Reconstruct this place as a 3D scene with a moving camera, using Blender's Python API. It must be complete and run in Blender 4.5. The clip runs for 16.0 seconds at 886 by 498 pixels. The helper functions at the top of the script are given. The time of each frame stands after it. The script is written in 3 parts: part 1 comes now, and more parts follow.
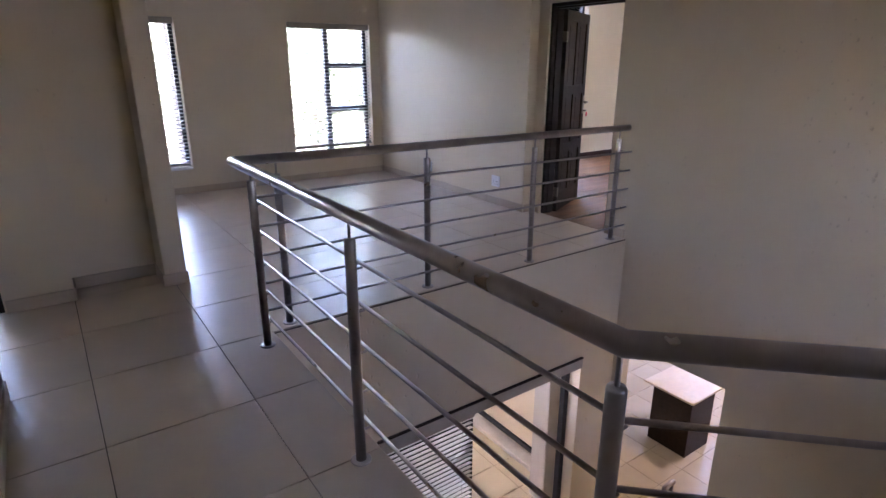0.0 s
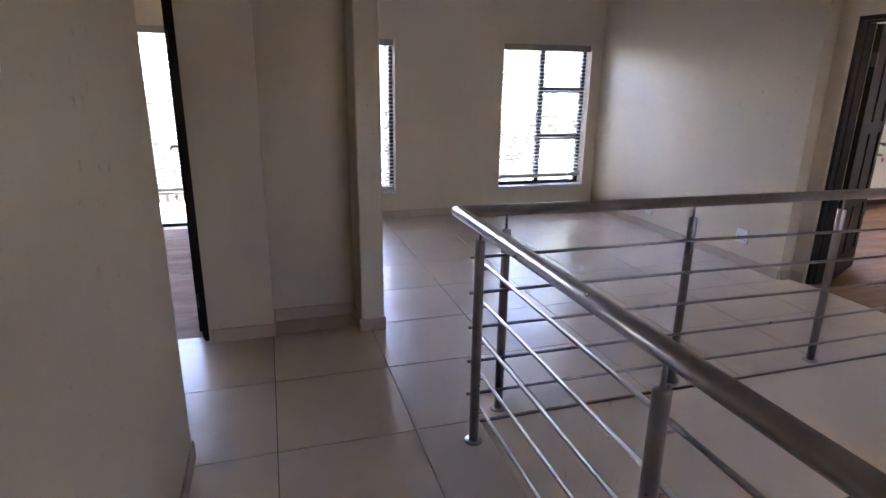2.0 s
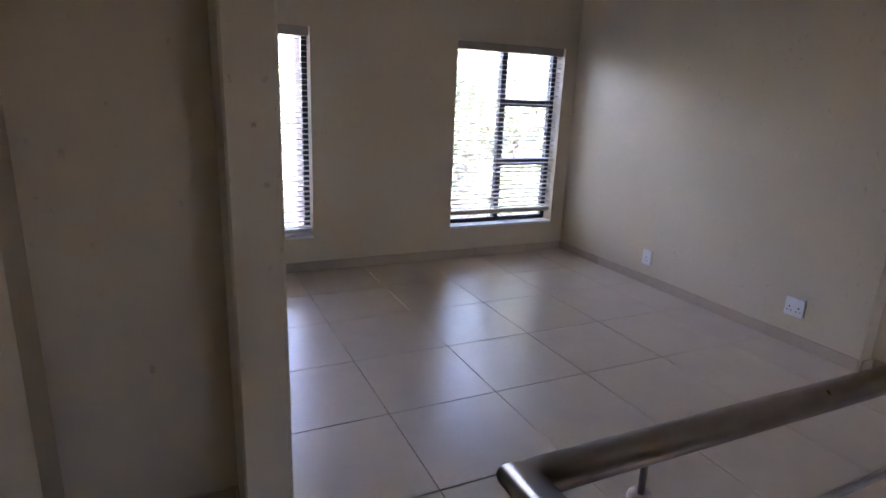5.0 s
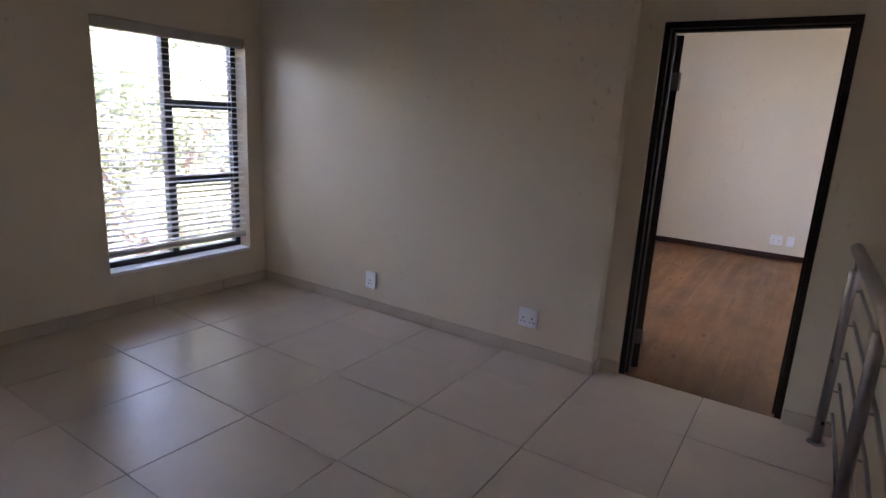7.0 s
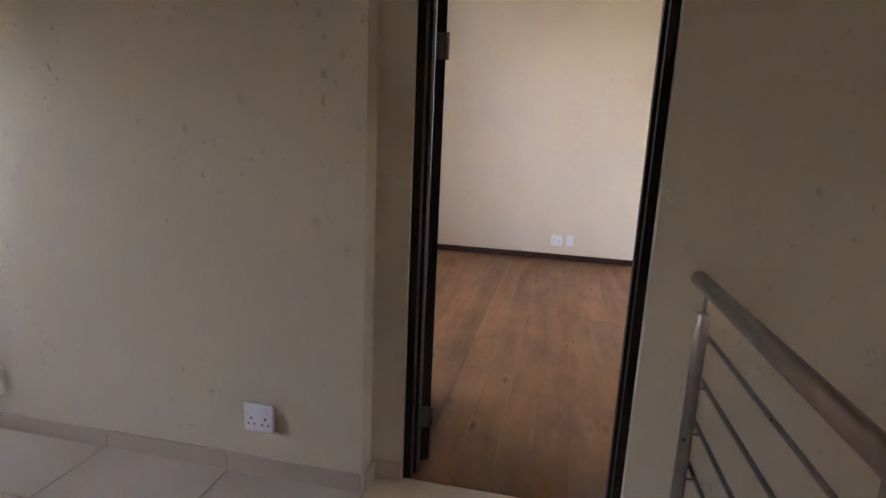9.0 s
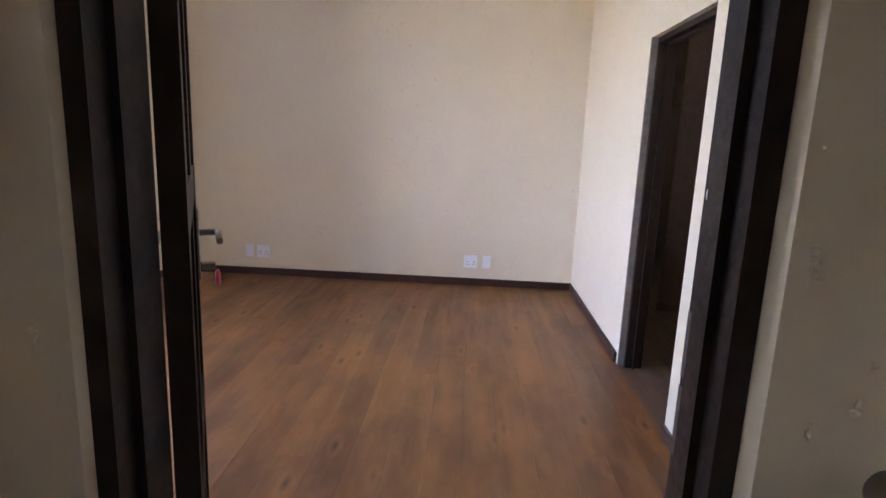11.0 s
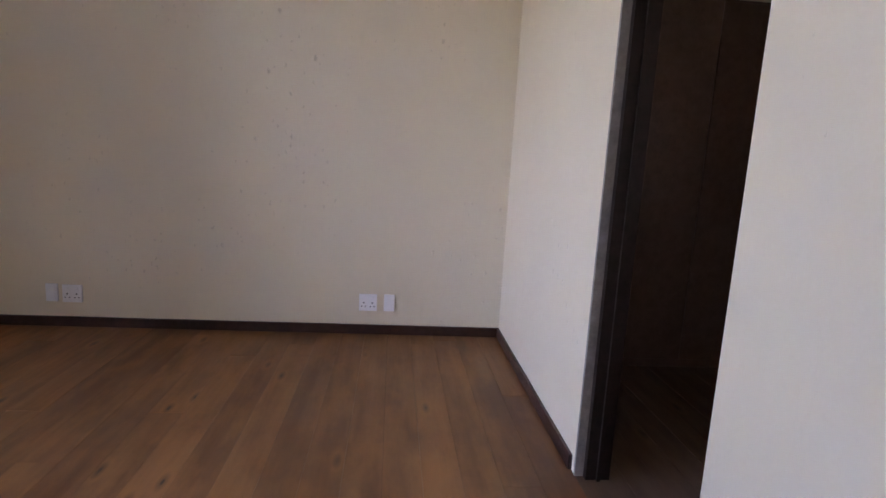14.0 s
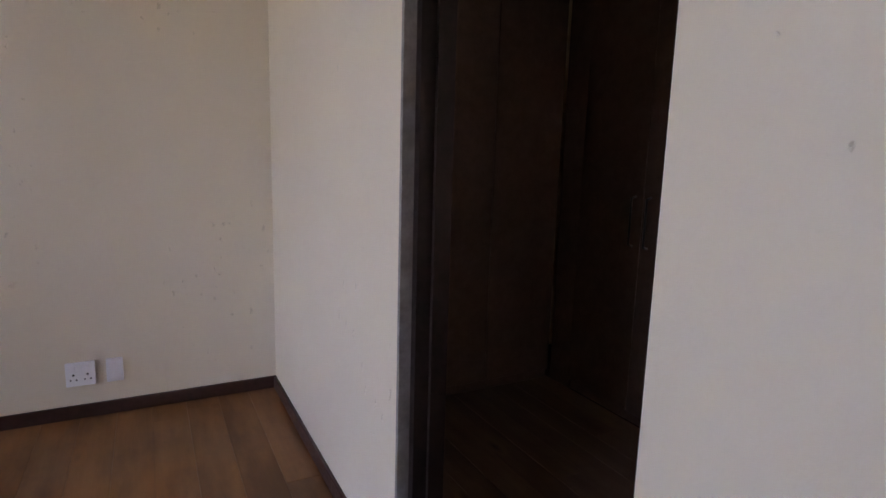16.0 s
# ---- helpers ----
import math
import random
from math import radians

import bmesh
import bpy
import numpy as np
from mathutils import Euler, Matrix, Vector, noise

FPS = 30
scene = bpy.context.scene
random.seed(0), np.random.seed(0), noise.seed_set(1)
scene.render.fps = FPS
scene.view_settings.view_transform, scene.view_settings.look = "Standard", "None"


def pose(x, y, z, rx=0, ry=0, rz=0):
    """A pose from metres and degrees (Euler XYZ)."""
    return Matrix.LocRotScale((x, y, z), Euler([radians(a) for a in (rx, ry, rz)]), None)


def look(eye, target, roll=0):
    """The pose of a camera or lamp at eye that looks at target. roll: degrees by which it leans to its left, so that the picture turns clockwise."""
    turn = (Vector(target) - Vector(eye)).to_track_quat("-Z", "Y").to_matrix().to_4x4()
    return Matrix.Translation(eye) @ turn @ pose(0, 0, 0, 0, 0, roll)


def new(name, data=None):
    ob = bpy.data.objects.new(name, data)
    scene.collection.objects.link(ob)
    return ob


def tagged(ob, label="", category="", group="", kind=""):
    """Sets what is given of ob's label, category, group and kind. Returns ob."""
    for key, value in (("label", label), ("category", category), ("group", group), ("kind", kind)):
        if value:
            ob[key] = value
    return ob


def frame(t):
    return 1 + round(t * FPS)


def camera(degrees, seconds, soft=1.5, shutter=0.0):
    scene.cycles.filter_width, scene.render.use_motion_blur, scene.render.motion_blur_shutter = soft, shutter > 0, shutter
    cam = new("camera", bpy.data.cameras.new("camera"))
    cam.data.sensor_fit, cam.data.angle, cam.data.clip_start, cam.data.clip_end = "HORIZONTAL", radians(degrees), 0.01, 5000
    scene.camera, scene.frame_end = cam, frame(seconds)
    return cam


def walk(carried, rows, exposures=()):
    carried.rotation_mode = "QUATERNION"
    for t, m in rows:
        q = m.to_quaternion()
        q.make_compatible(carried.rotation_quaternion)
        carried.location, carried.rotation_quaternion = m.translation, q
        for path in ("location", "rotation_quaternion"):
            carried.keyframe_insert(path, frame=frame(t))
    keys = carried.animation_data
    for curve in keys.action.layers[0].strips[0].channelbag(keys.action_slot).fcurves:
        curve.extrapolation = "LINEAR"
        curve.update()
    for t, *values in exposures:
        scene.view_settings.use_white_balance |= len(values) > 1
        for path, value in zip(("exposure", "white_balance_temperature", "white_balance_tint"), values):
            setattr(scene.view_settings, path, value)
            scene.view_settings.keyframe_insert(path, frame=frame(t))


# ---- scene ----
cam = camera(76.3, 16.0)
PATH = [
    (0, (-0.173, -0.686, 1.531), (0.92, 0.867, 0.906), -0.0),
    (0.5, (-0.172, -0.561, 1.528), (0.751, 1.107, 0.923), 0.0),
    (1, (-0.171, -0.356, 1.546), (0.595, 1.396, 0.96), 0.4),
    (1.5, (-0.162, -0.129, 1.561), (0.486, 1.675, 0.991), 0.6),
    (2, (-0.127, 0.164, 1.57), (0.437, 1.998, 1.005), 0.8),
    (2.5, (-0.092, 0.496, 1.565), (0.435, 2.342, 1.006), 1.1),
    (3, (-0.057, 0.826, 1.565), (0.467, 2.674, 1.009), 1.5),
    (3.2, (-0.029, 0.935, 1.56), (0.495, 2.784, 1.006), 1.6),
    (5.3, (0.312, 2.07, 1.54), (1.262, 3.753, 1.025), 2.35),
    (5.5, (0.36, 2.167, 1.54), (1.397, 3.80, 1.026), 2.35),
    (6, (0.469, 2.375, 1.512), (1.714, 3.86, 1.019), 2.6),
    (6.5, (0.532, 2.571, 1.53), (1.989, 3.851, 1.041), 3.0),
    (7, (0.693, 2.708, 1.521), (2.327, 3.765, 1.061), 3.1),
    (7.5, (0.945, 2.796, 1.497), (2.699, 3.651, 1.057), 3.0),
    (8, (1.26, 2.856, 1.486), (3.087, 3.547, 1.057), 2.7),
    (8.5, (1.605, 2.94, 1.477), (3.485, 3.475, 1.057), 2.8),
    (9, (1.996, 2.975, 1.467), (3.912, 3.369, 1.051), 2.6),
    (11.5, (3.64, 3.02, 1.376), (5.603, 3.082, 0.999), 2.4),
    (12, (3.871, 2.982, 1.345), (5.837, 3.03, 0.981), 2.5),
    (12.5, (4.111, 2.943, 1.359), (6.076, 2.977, 0.992), 2.6),
    (13, (4.305, 2.924, 1.354), (6.272, 2.901, 0.996), 2.7),
    (13.5, (4.541, 2.841, 1.362), (6.507, 2.768, 1.002), 2.7),
    (14, (4.71, 2.84, 1.337), (6.673, 2.655, 1.001), 3.2),
    (14.5, (4.866, 2.84, 1.385), (6.8, 2.464, 1.042), 3.3),
    (15, (5.063, 2.762, 1.386), (6.961, 2.226, 1.046), 2.7),
    (15.5, (5.256, 2.686, 1.388), (7.086, 1.953, 1.051), 2.0),
    (16, (5.435, 2.639, 1.39), (7.18, 1.719, 1.063), 1.6),
]
# time, stops, white balance in kelvin, tint
EXPOSURES = [(0, 6.0, 6100, 38), (2, 6.1, 6200, 38), (3.5, 5.8, 6250, 38), (6, 5.45, 6350, 36), (7.5, 5.2, 6750, 38), (9, 5.58, 7100, 37), (11.5, 5.5, 6650, 36), (13, 5.0, 6700, 36), (14.5, 4.8, 6700, 37), (16, 4.43, 6950, 38)]
walk(cam, [(t, look(eye, target, roll)) for t, eye, target, roll in PATH],
     exposures=EXPOSURES)

# ---- world and light ----
SUN_ELEV, SUN_AZ = radians(58), radians(248)   # a veiled sun, high over the side of the house
world = bpy.data.worlds.new("world")
scene.world = world
world.use_nodes = True
wn = world.node_tree.nodes
sky = wn.new("ShaderNodeTexSky")
sky.sky_type = "NISHITA"
sky.sun_disc = False
sky.sun_elevation = SUN_ELEV
sky.sun_rotation = SUN_AZ
sky.air_density, sky.dust_density = 1.0, 3.0
wn["Background"].inputs["Strength"].default_value = 0.15
world.node_tree.links.new(sky.outputs[0], wn["Background"].inputs["Color"])
sun = new("sun", bpy.data.lights.new("sun", "SUN"))
sun.data.energy, sun.data.angle, sun.data.color = 1.0, radians(16), (1.0, 0.96, 0.9)
sun_way = Vector((math.sin(SUN_AZ) * math.cos(SUN_ELEV), math.cos(SUN_AZ) * math.cos(SUN_ELEV), math.sin(SUN_ELEV)))
sun.matrix_world = look(sun_way * 30, (0, 0, 0))


# ---- mesh helpers ----
def add_box(bm, x0, x1, y0, y1, z0, z1, m=None):
    vs = [bm.verts.new((x, y, z)) for z in (z0, z1) for x, y in ((x0, y0), (x1, y0), (x1, y1), (x0, y1))]
    if m is not None:
        for v in vs:
            v.co = m @ v.co
    fs = [(3, 2, 1, 0), (4, 5, 6, 7), (0, 1, 5, 4), (1, 2, 6, 5), (2, 3, 7, 6), (3, 0, 4, 7)]
    return [bm.faces.new([vs[i] for i in f]) for f in fs]


def box_bm(x0, x1, y0, y1, z0, z1, bevel=0.0, segments=1):
    bm = bmesh.new()
    add_box(bm, x0, x1, y0, y1, z0, z1)
    if bevel:
        bmesh.ops.bevel(bm, geom=bm.edges[:], offset=bevel, segments=segments, affect="EDGES", profile=0.5)
    return bm


def boxes_bm(boxes):
    bm = bmesh.new()
    for b in boxes:
        add_box(bm, *b)
    return bm


def tube_bm(points, radius, sides=16, cap=True):
    """A round bar along a polyline, with mitred corners."""
    bm = bmesh.new()
    pts = [Vector(p) for p in points]
    rings = []
    for i, p in enumerate(pts):
        a = (p - pts[i - 1]).normalized() if i else None
        b = (pts[i + 1] - p).normalized() if i + 1 < len(pts) else None
        d = b if a is None else a if b is None else (a + b).normalized()
        if i == 0:
            up = Vector((0, 0, 1)) if abs(d.z) < 0.9 else Vector((1, 0, 0))
            n = d.cross(up).normalized()
        n = (n - d * n.dot(d)).normalized()
        w = d.cross(n)
        stretch = 1.0
        if a is not None and b is not None:
            stretch = 1.0 / max(0.3, d.dot(a))
        ring = []
        for k in range(sides):
            ang = 2 * math.pi * k / sides
            off = n * math.cos(ang) * radius * (stretch if abs(w.z) > 0.5 else 1) + w * math.sin(ang) * radius * (1 if abs(w.z) > 0.5 else stretch)
            ring.append(bm.verts.new(p + off))
        rings.append(ring)
    for r0, r1 in zip(rings, rings[1:]):
        for k in range(sides):
            f = bm.faces.new((r0[k], r0[(k + 1) % sides], r1[(k + 1) % sides], r1[k]))
            f.smooth = True
    if cap:
        bm.faces.new(rings[0][::-1])
        bm.faces.new(rings[-1])
    bmesh.ops.recalc_face_normals(bm, faces=bm.faces[:])
    return bm


def turned_bm(profile, sides=20):
    """A turned body round the z axis from (radius, height) pairs."""
    bm = bmesh.new()
    rings = [[bm.verts.new((r * math.cos(2 * math.pi * k / sides), r * math.sin(2 * math.pi * k / sides), z)) for k in range(sides)] for r, z in profile]
    for r0, r1 in zip(rings, rings[1:]):
        for k in range(sides):
            f = bm.faces.new((r0[k], r0[(k + 1) % sides], r1[(k + 1) % sides], r1[k]))
            f.smooth = True
    bm.faces.new(rings[0][::-1])
    bm.faces.new(rings[-1])
    return bm


def mesh_of(name, bm, material):
    me = bpy.data.meshes.new(name)
    bm.to_mesh(me)
    bm.free()
    me.materials.append(material)
    return me


def part(name, bm, material, parent=None, label="", m=None):
    ob = new(name, mesh_of(name, bm, material))
    if parent is not None:
        ob.parent = parent
    if m is not None:
        ob.matrix_basis = m
    return tagged(ob, label)


def thing(name, m, label, category, group=""):
    ob = new(name)
    ob.empty_display_size = 0.1
    ob.matrix_basis = m
    return tagged(ob, label, category, group)


def structure(name, bm, material, label=""):
    return tagged(part(name, bm, material), label, kind="structure")


# ---- materials ----
def nodes_of(name):
    mat = bpy.data.materials.new(name)
    mat.use_nodes = True
    nt = mat.node_tree
    return mat, nt, nt.nodes["Principled BSDF"]


def ramp(nt, source, stops):
    r = nt.nodes.new("ShaderNodeValToRGB")
    while len(r.color_ramp.elements) < len(stops):
        r.color_ramp.elements.new(0.5)
    for e, (p, c) in zip(r.color_ramp.elements, stops):
        e.position = p
        e.color = (*c, 1) if len(c) == 3 else c
    nt.links.new(source, r.inputs[0])
    return r.outputs[0]


def noise_tex(nt, vector, scale, detail=4, rough=0.6):
    n = nt.nodes.new("ShaderNodeTexNoise")
    n.inputs["Scale"].default_value = scale
    n.inputs["Detail"].default_value = detail
    n.inputs["Roughness"].default_value = rough
    nt.links.new(vector, n.inputs["Vector"])
    return n.outputs["Fac"]


def mix_col(nt, fac, a, b, mode="MIX"):
    n = nt.nodes.new("ShaderNodeMix")
    n.data_type = "RGBA"
    n.blend_type = mode
    for sock, v in ((n.inputs[0], fac), (n.inputs[6], a), (n.inputs[7], b)):
        if isinstance(v, (int, float)):
            sock.default_value = v
        elif isinstance(v, tuple):
            sock.default_value = (*v, 1)
        else:
            nt.links.new(v, sock)
    return n.outputs[2]


def math_node(nt, op, a, b=0.0):
    n = nt.nodes.new("ShaderNodeMath")
    n.operation = op
    for sock, v in ((n.inputs[0], a), (n.inputs[1], b)):
        if isinstance(v, (int, float)):
            sock.default_value = v
        else:
            nt.links.new(v, sock)
    return n.outputs[0]


def bump(nt, bsdf, height, strength, distance):
    b = nt.nodes.new("ShaderNodeBump")
    b.inputs["Strength"].default_value = strength
    b.inputs["Distance"].default_value = distance
    nt.links.new(height, b.inputs["Height"])
    nt.links.new(b.outputs[0], bsdf.inputs["Normal"])


def position(nt, scale=(1, 1, 1), shift=None):
    g = nt.nodes.new("ShaderNodeNewGeometry")
    mp = nt.nodes.new("ShaderNodeMapping")
    mp.inputs["Scale"].default_value = scale
    nt.links.new(g.outputs["Position"], mp.inputs["Vector"])
    if shift is not None:
        nt.links.new(shift, mp.inputs["Location"])
    return mp.outputs[0]


def plaster(name, col, rough=0.55, pits=True):
    mat, nt, b = nodes_of(name)
    p = position(nt)
    big = noise_tex(nt, p, 0.9, 3)
    fine = noise_tex(nt, p, 60, 5, 0.7)
    wavy = noise_tex(nt, p, 6, 3)
    tone = ramp(nt, big, [(0.3, tuple(c * 0.93 for c in col)), (0.7, col)])
    dirt = ramp(nt, noise_tex(nt, position(nt, (3, 3, 0.7)), 2.2, 6, 0.7), [(0.62, (0, 0, 0)), (0.85, (1, 1, 1))])
    tone = mix_col(nt, math_node(nt, "MULTIPLY", dirt, 0.18), tone, (0.38, 0.33, 0.26))
    h = math_node(nt, "ADD", math_node(nt, "MULTIPLY", fine, 0.25), math_node(nt, "MULTIPLY", wavy, 1.0))
    if pits:
        # trowel dents and chips, in clusters, taller than wide, with ragged rims
        ragged = nt.nodes.new("ShaderNodeVectorMath")
        ragged.operation = "ADD"
        rag = nt.nodes.new("ShaderNodeTexNoise")
        rag.inputs["Scale"].default_value = 55
        nt.links.new(p, rag.inputs["Vector"])
        amount = nt.nodes.new("ShaderNodeVectorMath")
        amount.operation = "SCALE"
        amount.inputs["Scale"].default_value = 0.03
        nt.links.new(rag.outputs["Color"], amount.inputs[0])
        nt.links.new(position(nt, (1, 1, 0.6)), ragged.inputs[0])
        nt.links.new(amount.outputs[0], ragged.inputs[1])
        dents = None
        for size, reach, edge, share in ((13, 0.15, 0.52, 0.46), (24, 0.18, 0.48, 0.5)):
            v = nt.nodes.new("ShaderNodeTexVoronoi")
            v.inputs["Scale"].default_value = size
            nt.links.new(ragged.outputs[0], v.inputs["Vector"])
            where = ramp(nt, noise_tex(nt, p, 1.3 if size < 12 else 0.9, 3), [(edge, (0, 0, 0)), (edge + 0.05, (1, 1, 1))])
            some = math_node(nt, "LESS_THAN", v.outputs["Color"], share)
            dent = ramp(nt, v.outputs["Distance"], [(0.06, (1, 1, 1)), (reach, (0, 0, 0))])
            dent = math_node(nt, "MULTIPLY", math_node(nt, "MULTIPLY", dent, where), some)
            dents = dent if dents is None else math_node(nt, "MAXIMUM", dents, dent)
        h = math_node(nt, "SUBTRACT", h, math_node(nt, "MULTIPLY", dents, 4.5))
        # shade in the hollows of the dents, mixed into the colour
        tone = mix_col(nt, math_node(nt, "MULTIPLY", dents, 0.2), tone, (0.25, 0.22, 0.18))
    nt.links.new(tone, b.inputs["Base Color"])
    b.inputs["Roughness"].default_value = rough
    bump(nt, b, h, 0.4, 0.007)
    return mat


def plain(name, col, rough=0.5, metal=0.0, vary=0.12, scale=14, bumps=0.05):
    mat, nt, b = nodes_of(name)
    p = position(nt)
    n = noise_tex(nt, p, scale, 5, 0.65)
    tone = ramp(nt, n, [(0.3, tuple(c * (1 - vary) for c in col)), (0.7, tuple(min(1, c * (1 + vary)) for c in col))])
    nt.links.new(tone, b.inputs["Base Color"])
    r = ramp(nt, noise_tex(nt, p, scale * 3, 4), [(0.3, (rough * 0.8,) * 3), (0.7, (min(1, rough * 1.2),) * 3)])
    nt.links.new(r, b.inputs["Roughness"])
    b.inputs["Metallic"].default_value = metal
    if bumps:
        bump(nt, b, n, bumps, 0.004)
    return mat


def tile_material(name, col, rough):
    mat, nt, b = nodes_of(name)
    info = nt.nodes.new("ShaderNodeObjectInfo")
    comb = nt.nodes.new("ShaderNodeCombineXYZ")
    nt.links.new(math_node(nt, "MULTIPLY", info.outputs["Random"], 40), comb.inputs[0])
    p = position(nt, (1, 1, 1), comb.outputs[0])
    cloud = noise_tex(nt, p, 3.0, 5, 0.6)
    speck = noise_tex(nt, p, 160, 3, 0.7)
    tone = ramp(nt, cloud, [(0.3, tuple(c * 0.93 for c in col)), (0.7, tuple(c * 1.04 for c in col))])
    tone = mix_col(nt, ramp(nt, speck, [(0.55, (0, 0, 0)), (0.75, (0.35, 0.35, 0.35))]), tone, tuple(c * 0.82 for c in col))
    var = ramp(nt, info.outputs["Random"], [(0, (0.95, 0.95, 0.95)), (1, (1, 1, 1))])
    tone = mix_col(nt, 1.0, tone, var, "MULTIPLY")
    nt.links.new(tone, b.inputs["Base Color"])
    smear = noise_tex(nt, position(nt, (1, 1.6, 1)), 1.6, 2, 0.5)
    nt.links.new(ramp(nt, smear, [(0.2, (rough * 0.93,) * 3), (0.8, (rough * 1.1,) * 3)]), b.inputs["Roughness"])
    bump(nt, b, noise_tex(nt, p, 25, 3), 0.04, 0.003)
    return mat


def plank_material(name, dark, light, rough, along="x"):
    mat, nt, b = nodes_of(name)
    info = nt.nodes.new("ShaderNodeObjectInfo")
    comb = nt.nodes.new("ShaderNodeCombineXYZ")
    nt.links.new(math_node(nt, "MULTIPLY", info.outputs["Random"], 57), comb.inputs[0])
    nt.links.new(math_node(nt, "MULTIPLY", info.outputs["Random"], 31), comb.inputs[1])
    sc = (0.8, 9, 1) if along == "x" else (9, 0.8, 1)
    p = position(nt, sc, comb.outputs[0])
    grain = noise_tex(nt, p, 1.2, 6, 0.6)
    fibre = noise_tex(nt, position(nt, (3, 90, 1) if along == "x" else (90, 3, 1), comb.outputs[0]), 1.6, 4, 0.7)
    mid = tuple((a + c) / 2 for a, c in zip(dark, light))
    base = ramp(nt, info.outputs["Random"], [(0.0, mid), (0.2, light), (0.4, tuple(c * 0.75 for c in mid)), (0.6, tuple(c * 1.1 for c in light)), (0.8, tuple(c * 0.85 for c in dark)), (1.0, mid)])
    base = mix_col(nt, 0.38, base, mid)
    tone = mix_col(nt, ramp(nt, grain, [(0.40, (0, 0, 0)), (0.75, (0.42, 0.42, 0.42))]), base, tuple(c * 0.55 for c in dark))
    tone = mix_col(nt, ramp(nt, fibre, [(0.45, (0, 0, 0)), (0.8, (0.14, 0.14, 0.14))]), tone, tuple(c * 0.6 for c in dark))
    pale = noise_tex(nt, position(nt, (0.7, 3.0, 1) if along == "x" else (3.0, 0.7, 1), comb.outputs[0]), 1.7, 5, 0.6)
    tone = mix_col(nt, ramp(nt, pale, [(0.5, (0, 0, 0)), (0.78, (0.6, 0.6, 0.6))]), tone, tuple(min(1, c * 1.35) for c in light))
    # oil that took unevenly, in soft patches over several boards
    blotch = noise_tex(nt, position(nt, (0.9, 2.2, 1) if along == "x" else (2.2, 0.9, 1)), 2.4, 6, 0.62)
    tone = mix_col(nt, ramp(nt, blotch, [(0.46, (0, 0, 0)), (0.68, (0.5, 0.5, 0.5))]), tone, tuple(min(1, c * 1.2) for c in light))
    tone = mix_col(nt, ramp(nt, blotch, [(0.30, (0.55, 0.55, 0.55)), (0.46, (0, 0, 0))]), tone, tuple(c * 0.8 for c in dark))
    # dark knots with a short split beside them
    pk = position(nt, (1.9, 6.0, 1) if along == "x" else (6.0, 1.9, 1), comb.outputs[0])
    v = nt.nodes.new("ShaderNodeTexVoronoi")
    v.inputs["Scale"].default_value = 1.0
    nt.links.new(pk, v.inputs["Vector"])
    knot = ramp(nt, v.outputs["Distance"], [(0.035, (0.95, 0.95, 0.95)), (0.06, (0.45, 0.45, 0.45)), (0.16, (0, 0, 0))])
    halo = ramp(nt, v.outputs["Distance"], [(0.06, (0, 0, 0)), (0.13, (0.4, 0.4, 0.4)), (0.26, (0, 0, 0))])
    tone = mix_col(nt, halo, tone, tuple(min(1, c * 1.3) for c in light))
    tone = mix_col(nt, knot, tone, (0.022, 0.011, 0.006))
    # greyed, walked-off patches that run across the boards
    worn = ramp(nt, noise_tex(nt, position(nt, (1, 1.4, 1)), 1.3, 5, 0.65), [(0.50, (0, 0, 0)), (0.7, (0.4, 0.4, 0.4))])
    tone = mix_col(nt, worn, tone, tuple(0.62 * c + 0.1 * sum(dark) / 3 for c in dark))
    nt.links.new(tone, b.inputs["Base Color"])
    nt.links.new(ramp(nt, grain, [(0.3, (rough * 0.85,) * 3), (0.8, (min(1, rough * 1.3),) * 3)]), b.inputs["Roughness"])
    bump(nt, b, math_node(nt, "SUBTRACT", fibre, knot), 0.15, 0.0015)
    return mat


def steel_material():
    mat, nt, b = nodes_of("brushed_steel")
    p = position(nt)
    n = noise_tex(nt, p, 12, 3, 0.6)
    nt.links.new(ramp(nt, n, [(0.3, (0.35, 0.315, 0.305)), (0.7, (0.41, 0.375, 0.36))]), b.inputs["Base Color"])
    b.inputs["Metallic"].default_value = 1.0
    nt.links.new(ramp(nt, noise_tex(nt, p, 9, 3), [(0.3, (0.27, 0.27, 0.27)), (0.7, (0.34, 0.34, 0.34))]), b.inputs["Roughness"])
    return mat


def glass_material(name, tint=(0.95, 0.97, 0.97)):
    mat, nt, b = nodes_of(name)
    nt.nodes.remove(b)
    g = nt.nodes.new("ShaderNodeBsdfGlossy")
    g.inputs["Roughness"].default_value = 0.02
    t = nt.nodes.new("ShaderNodeBsdfTransparent")
    t.inputs["Color"].default_value = (*tint, 1)
    fr = nt.nodes.new("ShaderNodeFresnel")
    fr.inputs["IOR"].default_value = 1.45
    mx = nt.nodes.new("ShaderNodeMixShader")
    nt.links.new(fr.outputs[0], mx.inputs[0])
    nt.links.new(t.outputs[0], mx.inputs[1])
    nt.links.new(g.outputs[0], mx.inputs[2])
    nt.links.new(mx.outputs[0], nt.nodes["Material Output"].inputs["Surface"])
    return mat


